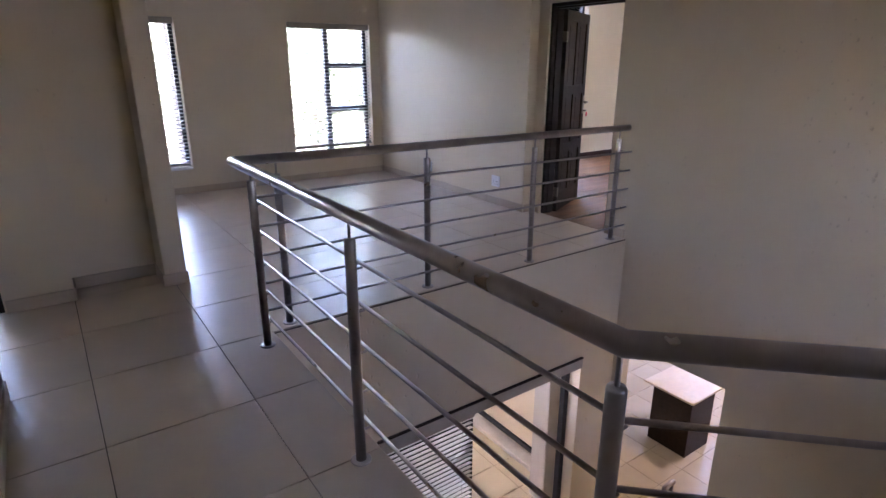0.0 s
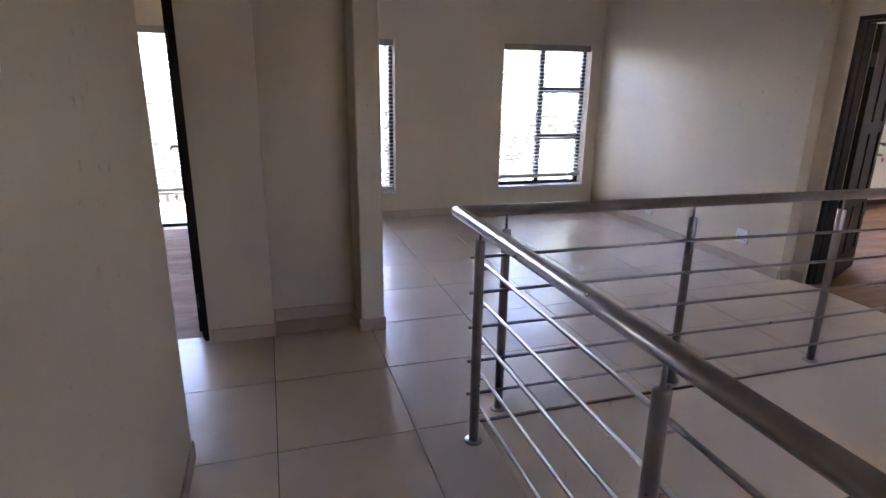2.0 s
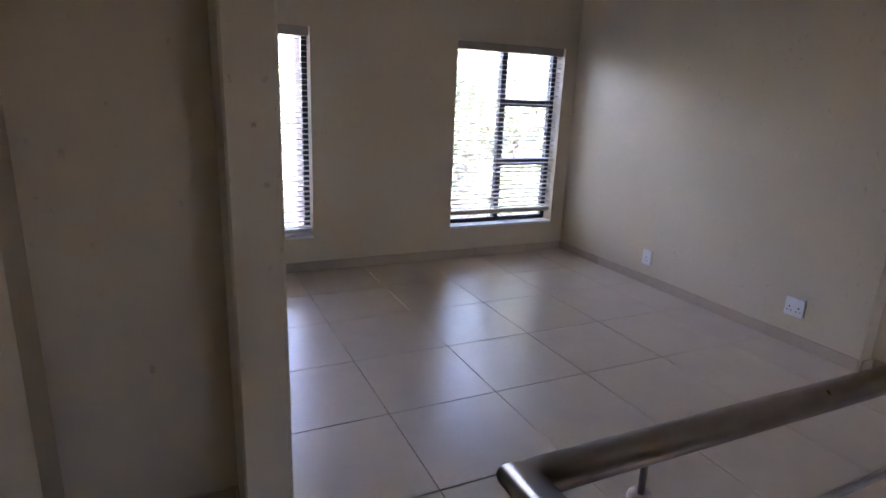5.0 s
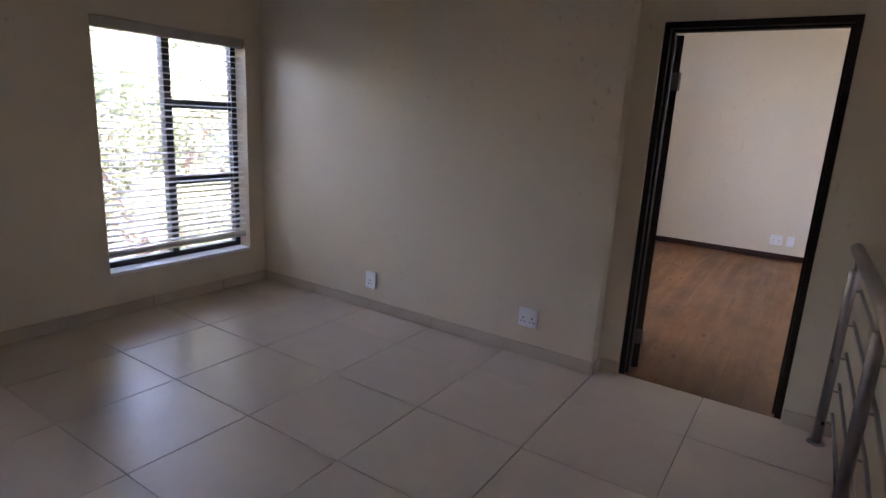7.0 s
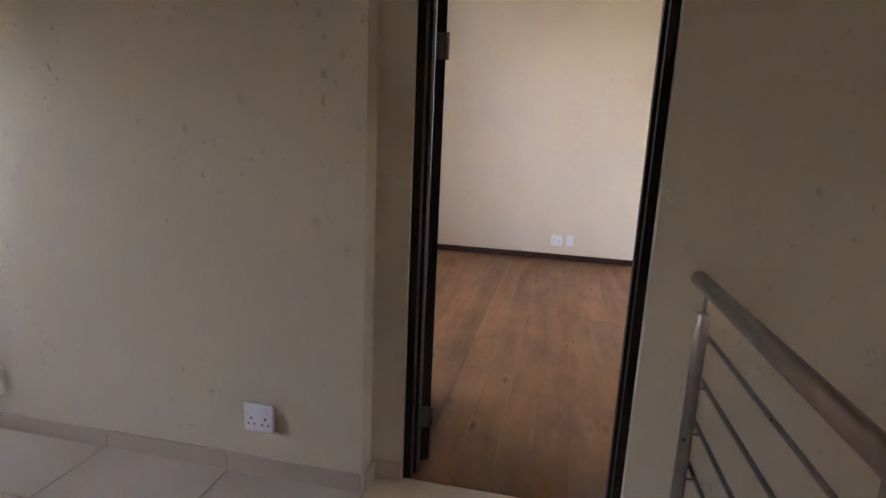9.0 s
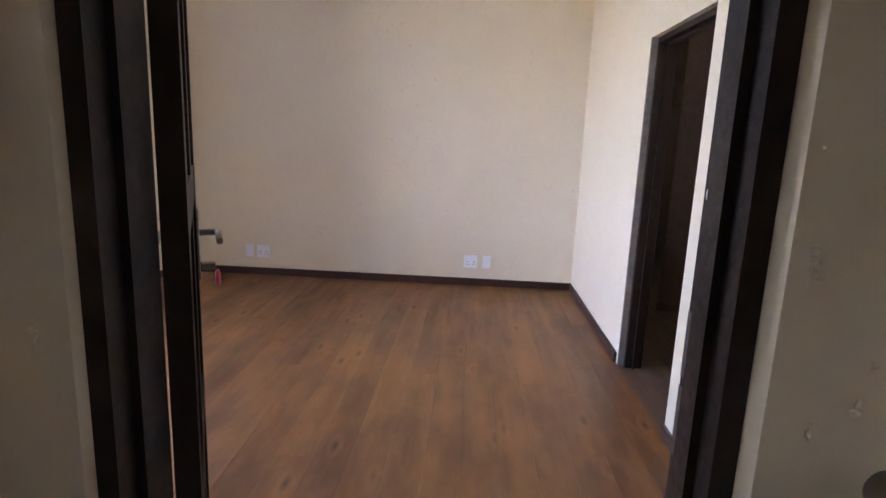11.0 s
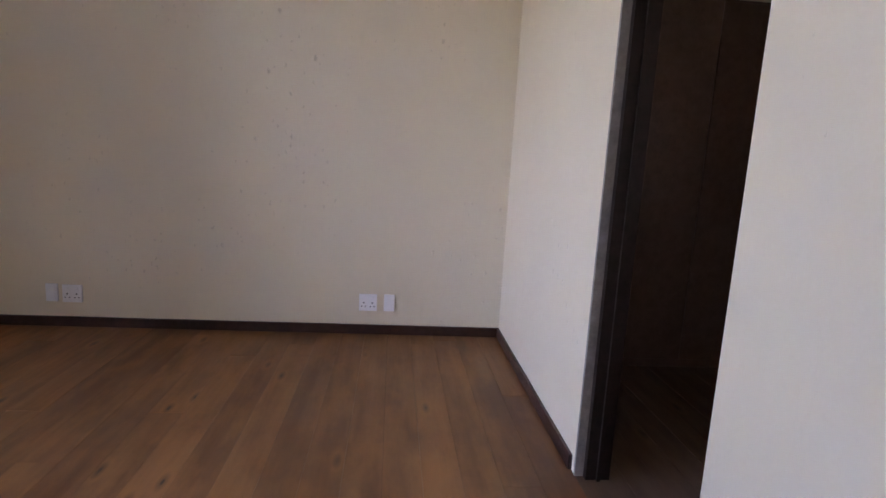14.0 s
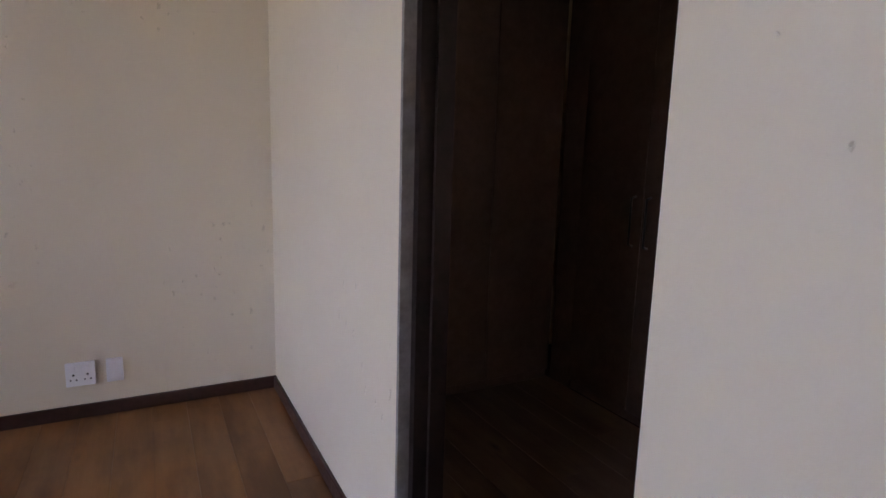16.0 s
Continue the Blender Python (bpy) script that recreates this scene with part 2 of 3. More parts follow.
def leaf_material(name, a, c):
    mat, nt, b = nodes_of(name)
    g = nt.nodes.new("ShaderNodeNewGeometry")
    nt.links.new(ramp(nt, g.outputs["Random Per Island"], [(0, a), (1, c)]), b.inputs["Base Color"])
    b.inputs["Roughness"].default_value = 0.6
    # thin leaves let the daylight through
    thin = nt.nodes.new("ShaderNodeBsdfTranslucent")
    nt.links.new(ramp(nt, g.outputs["Random Per Island"], [(0, tuple(1.7 * v for v in a)), (1, tuple(1.7 * v for v in c))]), thin.inputs["Color"])
    both = nt.nodes.new("ShaderNodeAddShader")
    nt.links.new(b.outputs[0], both.inputs[0])
    nt.links.new(thin.outputs[0], both.inputs[1])
    nt.links.new(both.outputs[0], nt.nodes["Material Output"].inputs["Surface"])
    return mat


WALL = plaster("cream_plaster", (0.71, 0.61, 0.45), 0.40)
WALL_BED = plaster("pale_plaster", (0.78, 0.695, 0.545), 0.5)
CEIL = plaster("white_ceiling_paint", (0.78, 0.76, 0.72), 0.8, pits=False)
OUTER = plaster("outside_render", (0.52, 0.49, 0.455), 0.8, pits=False)
TILE = tile_material("beige_floor_tile", (0.62, 0.51, 0.385), 0.30)
SKIRT = tile_material("beige_skirting_tile", (0.55, 0.45, 0.335), 0.3)
TILE_LOW = tile_material("pale_floor_tile", (0.56, 0.48, 0.34), 0.3)
GROUT = plain("grout", (0.13, 0.105, 0.085), 0.9, vary=0.25, scale=40)
PLANK = plank_material("oiled_plank", (0.118, 0.042, 0.013), (0.27, 0.118, 0.038), 0.42, "x")
PLANK_W = plank_material("grey_brown_plank", (0.17, 0.078, 0.042), (0.30, 0.155, 0.088), 0.7, "x")
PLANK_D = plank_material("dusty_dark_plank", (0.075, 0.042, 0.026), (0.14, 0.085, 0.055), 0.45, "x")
UNDER = plain("dark_underlay", (0.03, 0.015, 0.008), 0.9, vary=0.2)
DARKWOOD = plain("dark_stained_wood", (0.020, 0.012, 0.0095), 0.46, vary=0.35, scale=22, bumps=0.12)
DARKWOOD.node_tree.nodes["Principled BSDF"].inputs["Specular IOR Level"].default_value = 0.2
SKIRTWOOD = plain("mahogany_skirting", (0.05, 0.022, 0.017), 0.38, vary=0.3, scale=20, bumps=0.08)
WARDROBE = plain("wenge_board", (0.10, 0.062, 0.045), 0.45, vary=0.25, scale=16, bumps=0.06)
STEEL = steel_material()
BRASS = plain("dull_nickel", (0.32, 0.29, 0.25), 0.35, 1.0, 0.1, 60, 0.0)
TARNISH = plain("tarnished_steel", (0.11, 0.09, 0.075), 0.5, 0.5, 0.2, 60, 0.0)
ALU = plain("dark_aluminium", (0.035, 0.035, 0.042), 0.4, 0.3, 0.15, 30, 0.0)
SLAT = plain("white_slat", (0.74, 0.73, 0.70), 0.45, vary=0.05, scale=8, bumps=0.0)
PELMET = plain("beige_headrail", (0.42, 0.37, 0.31), 0.5, vary=0.08, scale=12)
PLASTIC = plain("white_plastic", (0.84, 0.84, 0.86), 0.32, vary=0.03, scale=30, bumps=0.0)
BLACK = plain("black_hole", (0.02, 0.02, 0.02), 0.6, vary=0.1)
PINK = plain("pink_plastic", (0.75, 0.05, 0.12), 0.35, vary=0.06)
CREAMTOP = plain("cream_worktop", (0.72, 0.64, 0.50), 0.35, vary=0.06)
GLASS = glass_material("window_glass")
EARTH = plain("dry_garden_ground", (0.26, 0.24, 0.18), 0.95, vary=0.5, scale=3, bumps=0.3)
PAVING = plain("patio_paving", (0.58, 0.54, 0.49), 0.7, vary=0.14, scale=5)
BARK = plain("bark", (0.12, 0.085, 0.06), 0.9, vary=0.4, scale=12, bumps=0.5)
LEAF = leaf_material("tree_leaf", (0.075, 0.09, 0.055), (0.155, 0.175, 0.115))

# ---- plan ----
FAR_Y = 6.715            # inner face of the window wall
EAST_X = 3.945          # lounge east wall
DOOR_X = 4.085          # face of the bedroom door's wall
SOUTH_X = 4.045         # wall beside the stairwell
VOID_X, VOID_Y = 0.755, 2.39
BED_X0, BED_X1, BED_Y0, BED_Y1 = 4.225, 8.715, 2.012, 5.90
TOP = 2.75
BED_TOP = 3.45
LOW = -3.1

# ---- floors ----
structure("floor", boxes_bm([(-3.0, VOID_X - 0.003, -2.6, VOID_Y + 0.003, -0.012, -0.006),
                             (-3.0, 4.09, VOID_Y + 0.003, FAR_Y, -0.012, -0.006)]), GROUT, "beige tiled landing floor with dark joints")
bm = bmesh.new()
loop = [(VOID_X, -0.09), (2.0, -1.335), (2.0, -2.6), (VOID_X, -2.6)]
lo = [bm.verts.new((x, y, -0.25)) for x, y in loop]
hi = [bm.verts.new((x, y, 0.0)) for x, y in loop]
bm.faces.new(hi), bm.faces.new(lo[::-1])
for k in range(4):
    bm.faces.new((lo[k], lo[(k + 1) % 4], hi[(k + 1) % 4], hi[k]))
bmesh.ops.recalc_face_normals(bm, faces=bm.faces[:])
structure("floor_stair_head", bm, TILE_LOW, "beige tiled stair head behind the railing")
structure("landing_slab", boxes_bm([(-3.2, VOID_X - 0.15, -2.6, VOID_Y + 0.22, -0.25, -0.013), (-3.2, SOUTH_X, VOID_Y + 0.22, FAR_Y, -0.25, -0.013)]), CEIL, "concrete landing slab")
structure("floor_bedroom", box_bm(4.09, BED_X1, BED_Y0, BED_Y1, -0.25, -0.012), UNDER, "wooden plank bedroom floor")
structure("floor_dressing", box_bm(5.0, BED_X1, -0.3, BED_Y0, -0.25, -0.012), UNDER, "dark wooden dressing room floor")
structure("floor_lower", box_bm(-0.5, 12, -4, 9, LOW - 0.2, LOW - 0.004), GROUT, "pale tiled lower floor")

# ---- walls ----
def wall_x(name, x0, x1, y0, y1, z0, z1, holes, mat, label):
    """A wall that runs along y; holes are (y0, y1, z0, z1)."""
    boxes, y = [], y0
    for a, b, c, d in sorted(holes):
        boxes.append((x0, x1, y, a, z0, z1))
        if c > z0:
            boxes.append((x0, x1, a, b, z0, c))
        if d < z1:
            boxes.append((x0, x1, a, b, d, z1))
        y = b
    boxes.append((x0, x1, y, y1, z0, z1))
    return structure(name, boxes_bm(boxes), mat, label)


def wall_y(name, y0, y1, x0, x1, z0, z1, holes, mat, label):
    boxes, x = [], x0
    for a, b, c, d in sorted(holes):
        boxes.append((x, a, y0, y1, z0, z1))
        if c > z0:
            boxes.append((a, b, y0, y1, z0, c))
        if d < z1:
            boxes.append((a, b, y0, y1, d, z1))
        x = b
    boxes.append((x, x1, y0, y1, z0, z1))
    return structure(name, boxes_bm(boxes), mat, label)


W1 = (2.612, 3.79, 0.315, 2.032)
W0 = (0.115, 1.288, 0.315, 2.032)
WW = (-2.9, -0.75, 0.0, 2.08)
wall_y("wall_north", FAR_Y, FAR_Y + 0.23, -3.2, EAST_X, -0.25, TOP, [W0, W1, WW], WALL, "cream plastered wall with two windows")
wall_x("wall_east_lounge", EAST_X, BED_X0, 3.672, FAR_Y + 0.23, -0.25, TOP, [], WALL, "cream plastered lounge wall with pitted patches")
DY0, DY1, DZ = 2.645, 3.535, 2.08     # bedroom door, outside of its frame
structure("wall_door_strip", box_bm(4.06, BED_X0 - 0.002, DY1, 3.672, -0.25, TOP), WALL, "narrow plastered strip beside the bedroom door")
structure("wall_door_head", box_bm(4.06, BED_X0 - 0.002, DY0, DY1, DZ, TOP), WALL, "plaster above the bedroom door")
wall_x("wall_east_stairs", SOUTH_X, BED_X0 - 0.002, -2.6, DY0 - 0.002, LOW, TOP, [(1.28, 2.335, LOW, -1.01)], WALL, "tall cream stairwell wall with scuffed plaster")
wall_x("wall_west_passage", -0.70, -0.535, -2.6, 2.46, -0.25, TOP, [], WALL, "cream plastered passage wall with scratches")
wall_y("wall_passage_return", 2.29, 2.46, -3.0, -0.702, -0.25, TOP, [], WALL, "cream plastered side passage wall")
WDX0, WDX1 = -1.40, -0.565            # west bedroom door
wall_y("wall_west_door", 3.645, 3.815, -3.2, -0.175, -0.25, TOP, [(WDX0, WDX1, -0.02, DZ)], WALL, "cream plastered wall with an open dark door")
structure("wall_recess", box_bm(-0.175, 0.369, 3.885, 4.02, -0.25, TOP), WALL, "shallow plastered recess in the passage wall")
structure("wall_recess_side", box_bm(-0.36, -0.175, 3.815, 4.02, -0.25, TOP), WALL, "plaster cheek of the recess")
structure("wall_pier", box_bm(0.369, 0.523, 3.572, 4.02, -0.25, TOP, 0.008), WALL, "cream plastered pier at the lounge opening")
wall_x("wall_lounge_west", -0.25, -0.10, 4.02, FAR_Y, -0.25, TOP, [], WALL, "cream plastered lounge side wall")
wall_x("wall_far_west", -3.2, -3.0, 2.29, FAR_Y, -0.25, TOP, [], WALL, "cream plastered end wall")
SW = (1.7, 2.38, 1.05, 2.1)
wall_y("wall_south", -2.75, -2.6, -0.72, 4.2, LOW, TOP, [SW], WALL, "cream plastered wall behind the stairs")
# stairwell below the landing
wall_x("wall_stairwell_west", VOID_X - 0.15, VOID_X, -2.6, VOID_Y, LOW, -0.013, [], WALL, "cream stairwell wall under the landing")
PDX0, PDX1, PDZ = 1.41, 3.57, -1.06
wall_y("wall_stairwell_north", VOID_Y, VOID_Y + 0.22, VOID_X - 0.15, SOUTH_X, LOW, -0.013, [(PDX0, PDX1, LOW, PDZ)], WALL, "cream stairwell wall above the patio door")
# bedroom
wall_x("wall_bedroom_east", BED_X1, BED_X1 + 0.2, -0.3, BED_Y1 + 0.2, -0.25, BED_TOP, [], WALL_BED, "pale plastered bedroom wall with pits")
BW = (4.7, 7.3, 0.03, 3.1)
wall_y("wall_bedroom_north", BED_Y1, BED_Y1 + 0.2, BED_X0, BED_X1, -0.25, BED_TOP, [BW], WALL_BED, "pale plastered bedroom wall with the window")
CX0, CX1, CZ = 5.985, 6.877, 2.02
wall_y("wall_bedroom_south", BED_Y0 - 0.14, BED_Y0, BED_X0, BED_X1, -0.25, BED_TOP, [(CX0, CX1, -0.02, CZ)], WALL_BED, "pale plastered bedroom wall with the dressing room opening")
# dressing room behind it
# the hole is an unseen opening, added to brighten the dressing room
wall_y("wall_dressing_south", -0.3, -0.15, 5.0, BED_X1, -0.25, TOP, [(5.2, 5.95, 1.0, 2.1)], WALL_BED, "plastered dressing room wall")
wall_x("wall_dressing_west", 5.0, 5.15, -0.15, BED_Y0 - 0.14, -0.25, TOP, [], WALL_BED, "plastered dressing room side wall")
# lower level
wall_y("wall_lower_hall_north", 4.6, 4.75, 4.227, 9.5, LOW, -0.26, [], WALL, "cream lower hall wall")
wall_y("wall_lower_hall_south", 0.4, 0.55, 4.227, 9.5, LOW, -0.26, [], WALL, "cream lower hall wall")
wall_x("wall_lower_hall_east", 9.5, 9.65, 0.4, 4.75, LOW, -0.26, [], WALL, "cream lower hall end wall")
wall_x("wall_lower_hall_west", SOUTH_X + 0.01, BED_X0 - 0.002, 2.70, 4.75, LOW, -0.26, [], WALL, "cream lower hall wall beside the patio")

structure("ceiling", boxes_bm([(-3.2, BED_X0, -2.75, FAR_Y + 0.23, TOP, TOP + 0.2), (BED_X0, BED_X1 + 0.2, -2.75, BED_Y0 - 0.14, TOP, TOP + 0.2)]), CEIL, "plain white ceiling")
structure("ceiling_bedroom", box_bm(BED_X0 - 0.2, BED_X1 + 0.2, BED_Y0 - 0.14, BED_Y1 + 0.2, BED_TOP, BED_TOP + 0.2), CEIL, "high white bedroom ceiling")
structure("wall_bedroom_west_upper", box_bm(BED_X0 - 0.2, BED_X0 - 0.003, BED_Y0 - 0.14, BED_Y1 + 0.2, TOP + 0.2, BED_TOP), WALL_BED, "plaster over the lounge ceiling")


# ---- skirtings ----
SK_H = 0.085
def tile_skirting(name, runs):
    """Runs are (x0, y0, x1, y1, nx, ny): the wall's foot and the way it faces."""
    holder = tagged(new(name), "beige tile skirting along the wall foot", kind="structure")
    for x0, y0, x1, y1, nx, ny in runs:
        length = math.hypot(x1 - x0, y1 - y0)
        ux, uy = (x1 - x0) / length, (y1 - y0) / length
        s = 0.0
        while s < length - 0.01:
            e = min(length, s + 0.6)
            a, b = s + 0.0015, e - 0.0015
            ax, ay, bx, by = x0 + ux * a, y0 + uy * a, x0 + ux * b, y0 + uy * b
            cx, cy = bx + nx * 0.011, by + ny * 0.011
            bm = box_bm(min(ax, cx), max(ax, cx), min(ay, cy), max(ay, cy), 0.0, SK_H, 0.002)
            part("skirting_tile", bm, SKIRT, holder)
            s = e
    return holder


tile_skirting("skirting_lounge_east", [(EAST_X, 3.672, EAST_X, FAR_Y, -1, 0), (EAST_X, 3.66, 4.06, 3.66, 0, -1)])
tile_skirting("skirting_north", [(-0.1, FAR_Y, EAST_X - 0.012, FAR_Y, 0, -1)])
tile_skirting("skirting_door_sides", [(4.06, DY1 + 0.004, 4.06, 3.655, -1, 0), (SOUTH_X, VOID_Y + 0.02, SOUTH_X, DY0 - 0.004, -1, 0)])
tile_skirting("skirting_passage", [(-0.535, -2.6, -0.535, 2.46, 1, 0), (-3.0, 2.46, -0.523, 2.46, 0, 1)])
tile_skirting("skirting_recess", [(WDX1 + 0.01, 3.645, -0.175, 3.645, 0, -1), (-0.175, 3.645, -0.175, 3.874, 1, 0), (-0.175, 3.885, 0.369, 3.885, 0, -1),
                                  (0.369, 3.572, 0.369, 3.874, -1, 0), (0.358, 3.572, 0.534, 3.572, 0, -1), (0.523, 3.572, 0.523, 4.02, 1, 0)])


def wood_skirting(name, x0, x1, y0, y1):
    bm = box_bm(x0, x1, y0, y1, 0.0, 0.072, 0.005, 2)
    return structure(name, bm, SKIRTWOOD, "dark mahogany skirting board")


wood_skirting("baseboard_bedroom_east", BED_X1 - 0.018, BED_X1, BED_Y0, BED_Y1)
wood_skirting("baseboard_bedroom_south_far", CX1 + 0.045, BED_X1 - 0.018, BED_Y0, BED_Y0 + 0.018)
wood_skirting("baseboard_bedroom_south_near", BED_X0, CX0 - 0.012, BED_Y0, BED_Y0 + 0.018)
wood_skirting("baseboard_bedroom_north", BED_X0, BED_X1 - 0.018, BED_Y1 - 0.018, BED_Y1)
wood_skirting("baseboard_bedroom_west", BED_X0, BED_X0 + 0.018, DY1 + 0.01, BED_Y1 - 0.018)


# ---- windows and blinds ----
def casement_window(name, x0, x1, z0, z1, y, mullion, transoms, side, label):
    """A dark aluminium window; mullion is the post's x, transoms cross the panes on that side of it."""
    w = tagged(new(name), label, kind="structure")
    f, d = 0.045, 0.06
    part("window_frame", boxes_bm([(x0, x0 + f, y, y + d, z0, z1), (x1 - f, x1, y, y + d, z0, z1),
                                   (x0 + f, x1 - f, y, y + d, z0, z0 + f), (x0 + f, x1 - f, y, y + d, z1 - f, z1)]), ALU, w)
    part("mullion", box_bm(mullion - 0.03, mullion + 0.03, y - 0.01, y + d, z0 + f, z1 - f, 0.004), ALU, w)
    zs = [z0 + f] + list(transoms) + [z1 - f]
    a, b = (mullion + 0.03, x1 - f) if side > 0 else (x0 + f, mullion - 0.03)
    for t in transoms:
        part("transom", box_bm(a, b, y - 0.008, y + d, t - 0.032, t + 0.032, 0.004), ALU, w)
    for lo_z, hi_z in zip(zs, zs[1:]):
        pane = part("pane", box_bm(a, b, y + 0.025, y + 0.031, lo_z, hi_z), GLASS, w)
        pane.visible_shadow = False
    a, b = (x0 + f, mullion - 0.03) if side > 0 else (mullion + 0.03, x1 - f)
    pane = part("pane", box_bm(a, b, y + 0.025, y + 0.031, z0 + f, z1 - f), GLASS, w)
    pane.visible_shadow = False
    return w


def venetian_blind(x0, x1, z_top, z_bottom, y, label, tilt=0.0, pitch=0.044, droop=0.0, group="window blinds"):
    b = thing("venetian_blind", pose(0, 0, 0), label, "window blind", group)
    part("headrail", box_bm(x0, x1, y - 0.035, y + 0.03, z_top - 0.07, z_top, 0.004), PELMET, b, "beige headrail")
    n = int((z_top - 0.085 - z_bottom) / pitch)
    # a thin, slightly crowned slat
    bm = bmesh.new()
    prof = [(-0.024, -0.0015), (-0.012, 0.0008), (0.0, 0.0016), (0.012, 0.0008), (0.024, -0.0015)]
    up = [[bm.verts.new((x, p, q + 0.0008)) for p, q in prof] for x in (x0 + 0.006, x1 - 0.006)]
    dn = [[bm.verts.new((x, p, q - 0.0008)) for p, q in prof] for x in (x0 + 0.006, x1 - 0.006)]
    for k in range(4):
        bm.faces.new((up[0][k], up[1][k], up[1][k + 1], up[0][k + 1]))
        bm.faces.new((dn[0][k + 1], dn[1][k + 1], dn[1][k], dn[0][k]))
    bm.faces.new((up[0][0], dn[0][0], dn[1][0], up[1][0]))
    bm.faces.new((up[0][4], up[1][4], dn[1][4], dn[0][4]))
    for i in (0, 1):
        bm.faces.new([up[i][k] for k in range(5)] + [dn[i][k] for k in range(4, -1, -1)])
    bmesh.ops.recalc_face_normals(bm, faces=bm.faces[:])
    me = mesh_of("slat", bm, SLAT)
    rng = random.Random(int(x0 * 100) + 7)
    mid = (x0 + x1) / 2
    for k in range(n):
        s = new("slat", me)
        s.parent = b
        z = z_top - 0.095 - k * pitch
        lean = droop * k / n
        s.matrix_basis = Matrix.Translation((mid, y, z)) @ Euler((tilt + rng.uniform(-0.05, 0.05), lean + rng.uniform(-0.002, 0.002), 0)).to_matrix().to_4x4() @ Matrix.Translation((-mid, 0, 0))
    zb = z_top - 0.095 - n * pitch
    for k in range(4):
        s = new("slat", me)
        s.parent = b
        s.matrix_basis = Matrix.Translation((mid, y, zb + 0.008 * k - 0.002)) @ Euler((0, droop, 0)).to_matrix().to_4x4() @ Matrix.Translation((-mid, 0, 0))
    part("bottom_rail", box_bm(x0 + 0.006, x1 - 0.006, y - 0.025, y + 0.025, zb - 0.022, zb - 0.006, 0.004), SLAT, b)
    for cx in (x0 + 0.12, x1 - 0.12):
        part("ladder_cord", boxes_bm([(cx - 0.001, cx + 0.001, y - 0.026, y - 0.024, zb, z_top - 0.07), (cx - 0.001, cx + 0.001, y + 0.024, y + 0.026, zb, z_top - 0.07)]), SLAT, b)
    return b


WY = FAR_Y + 0.13
casement_window("window_1", W1[0], W1[1], W1[2], W1[3], WY, 3.185, (0.92, 1.50), 1, "dark aluminium window beside the lounge corner")
casement_window("window_2", W0[0], W0[1], W0[2], W0[3], WY, 0.71, (0.90, 1.50), -1, "dark aluminium window in the lounge")
casement_window("window_3", BW[0], BW[1], BW[2], BW[3], BED_Y1 + 0.1, 6.0, (), 1, "dark aluminium bedroom window")
casement_window("window_5", SW[0], SW[1], SW[2], SW[3], -2.7, 2.07, (), 1, "dark aluminium window over the stairs")
for nm, w in (("window_sill_1", W1), ("window_sill_2", W0)):
    structure(nm, box_bm(w[0], w[1], FAR_Y - 0.006, WY, w[2] - 0.02, w[2] + 0.004, 0.003), PLASTIC, "white painted window sill")
venetian_blind(W1[0] + 0.008, W1[1] - 0.008, W1[3] - 0.002, 0.43, FAR_Y + 0.05, "white venetian blind hung just above the sill", 0.12)
venetian_blind(W0[0] + 0.008, W0[1] - 0.008, W0[3] - 0.002, 0.36, FAR_Y + 0.05, "white venetian blind lowered to the sill", 0.12)
# sliding door of the west bedroom
sd = tagged(new("window_4"), "dark aluminium sliding door to a balcony", kind="structure")
part("window_frame", boxes_bm([(WW[0], WW[0] + 0.05, WY, WY + 0.07, 0, WW[3]), (WW[1] - 0.05, WW[1], WY, WY + 0.07, 0, WW[3]), (WW[0] + 0.05, WW[1] - 0.05, WY, WY + 0.07, WW[3] - 0.05, WW[3]),
                               (WW[0] + 0.05, WW[1] - 0.05, WY, WY + 0.07, -0.01, 0.03)]), ALU, sd)
part("mullion", box_bm(-1.66, -1.60, WY - 0.01, WY + 0.07, 0.03, WW[3] - 0.05, 0.004), ALU, sd)
for a, b in ((WW[0] + 0.05, -1.66), (-1.60, WW[1] - 0.05)):
    part("pane", box_bm(a, b, WY + 0.03, WY + 0.036, 0.03, WW[3] - 0.05), GLASS, sd).visible_shadow = False
venetian_blind(WW[0] + 0.01, WW[1] - 0.01, WW[3] - 0.002, 0.40, FAR_Y + 0.05, "white venetian blind hanging askew over a sliding door", 0.20, droop=-0.03)


# ---- doors ----
def door_frame(name, m, width, height, depth, label):
    """A frame in its own x (along the wall), y (through it) and z."""
    w = tagged(new(name), label, kind="structure")
    w.matrix_basis = m
    t = 0.032
    part("jamb", boxes_bm([(0, t, 0, depth, 0, height - t), (t, t + 0.014, 0.045, depth - 0.045, 0, height - t - 0.014)]), DARKWOOD, w)
    part("jamb", boxes_bm([(width - t, width, 0, depth, 0, height - t), (width - t - 0.014, width - t, 0.045, depth - 0.045, 0, height - t - 0.014)]), DARKWOOD, w)
    part("head", boxes_bm([(0, width, 0, depth, height - t, height), (t, width - t, 0.045, depth - 0.045, height - t - 0.014, height - t)]), DARKWOOD, w)
    return w


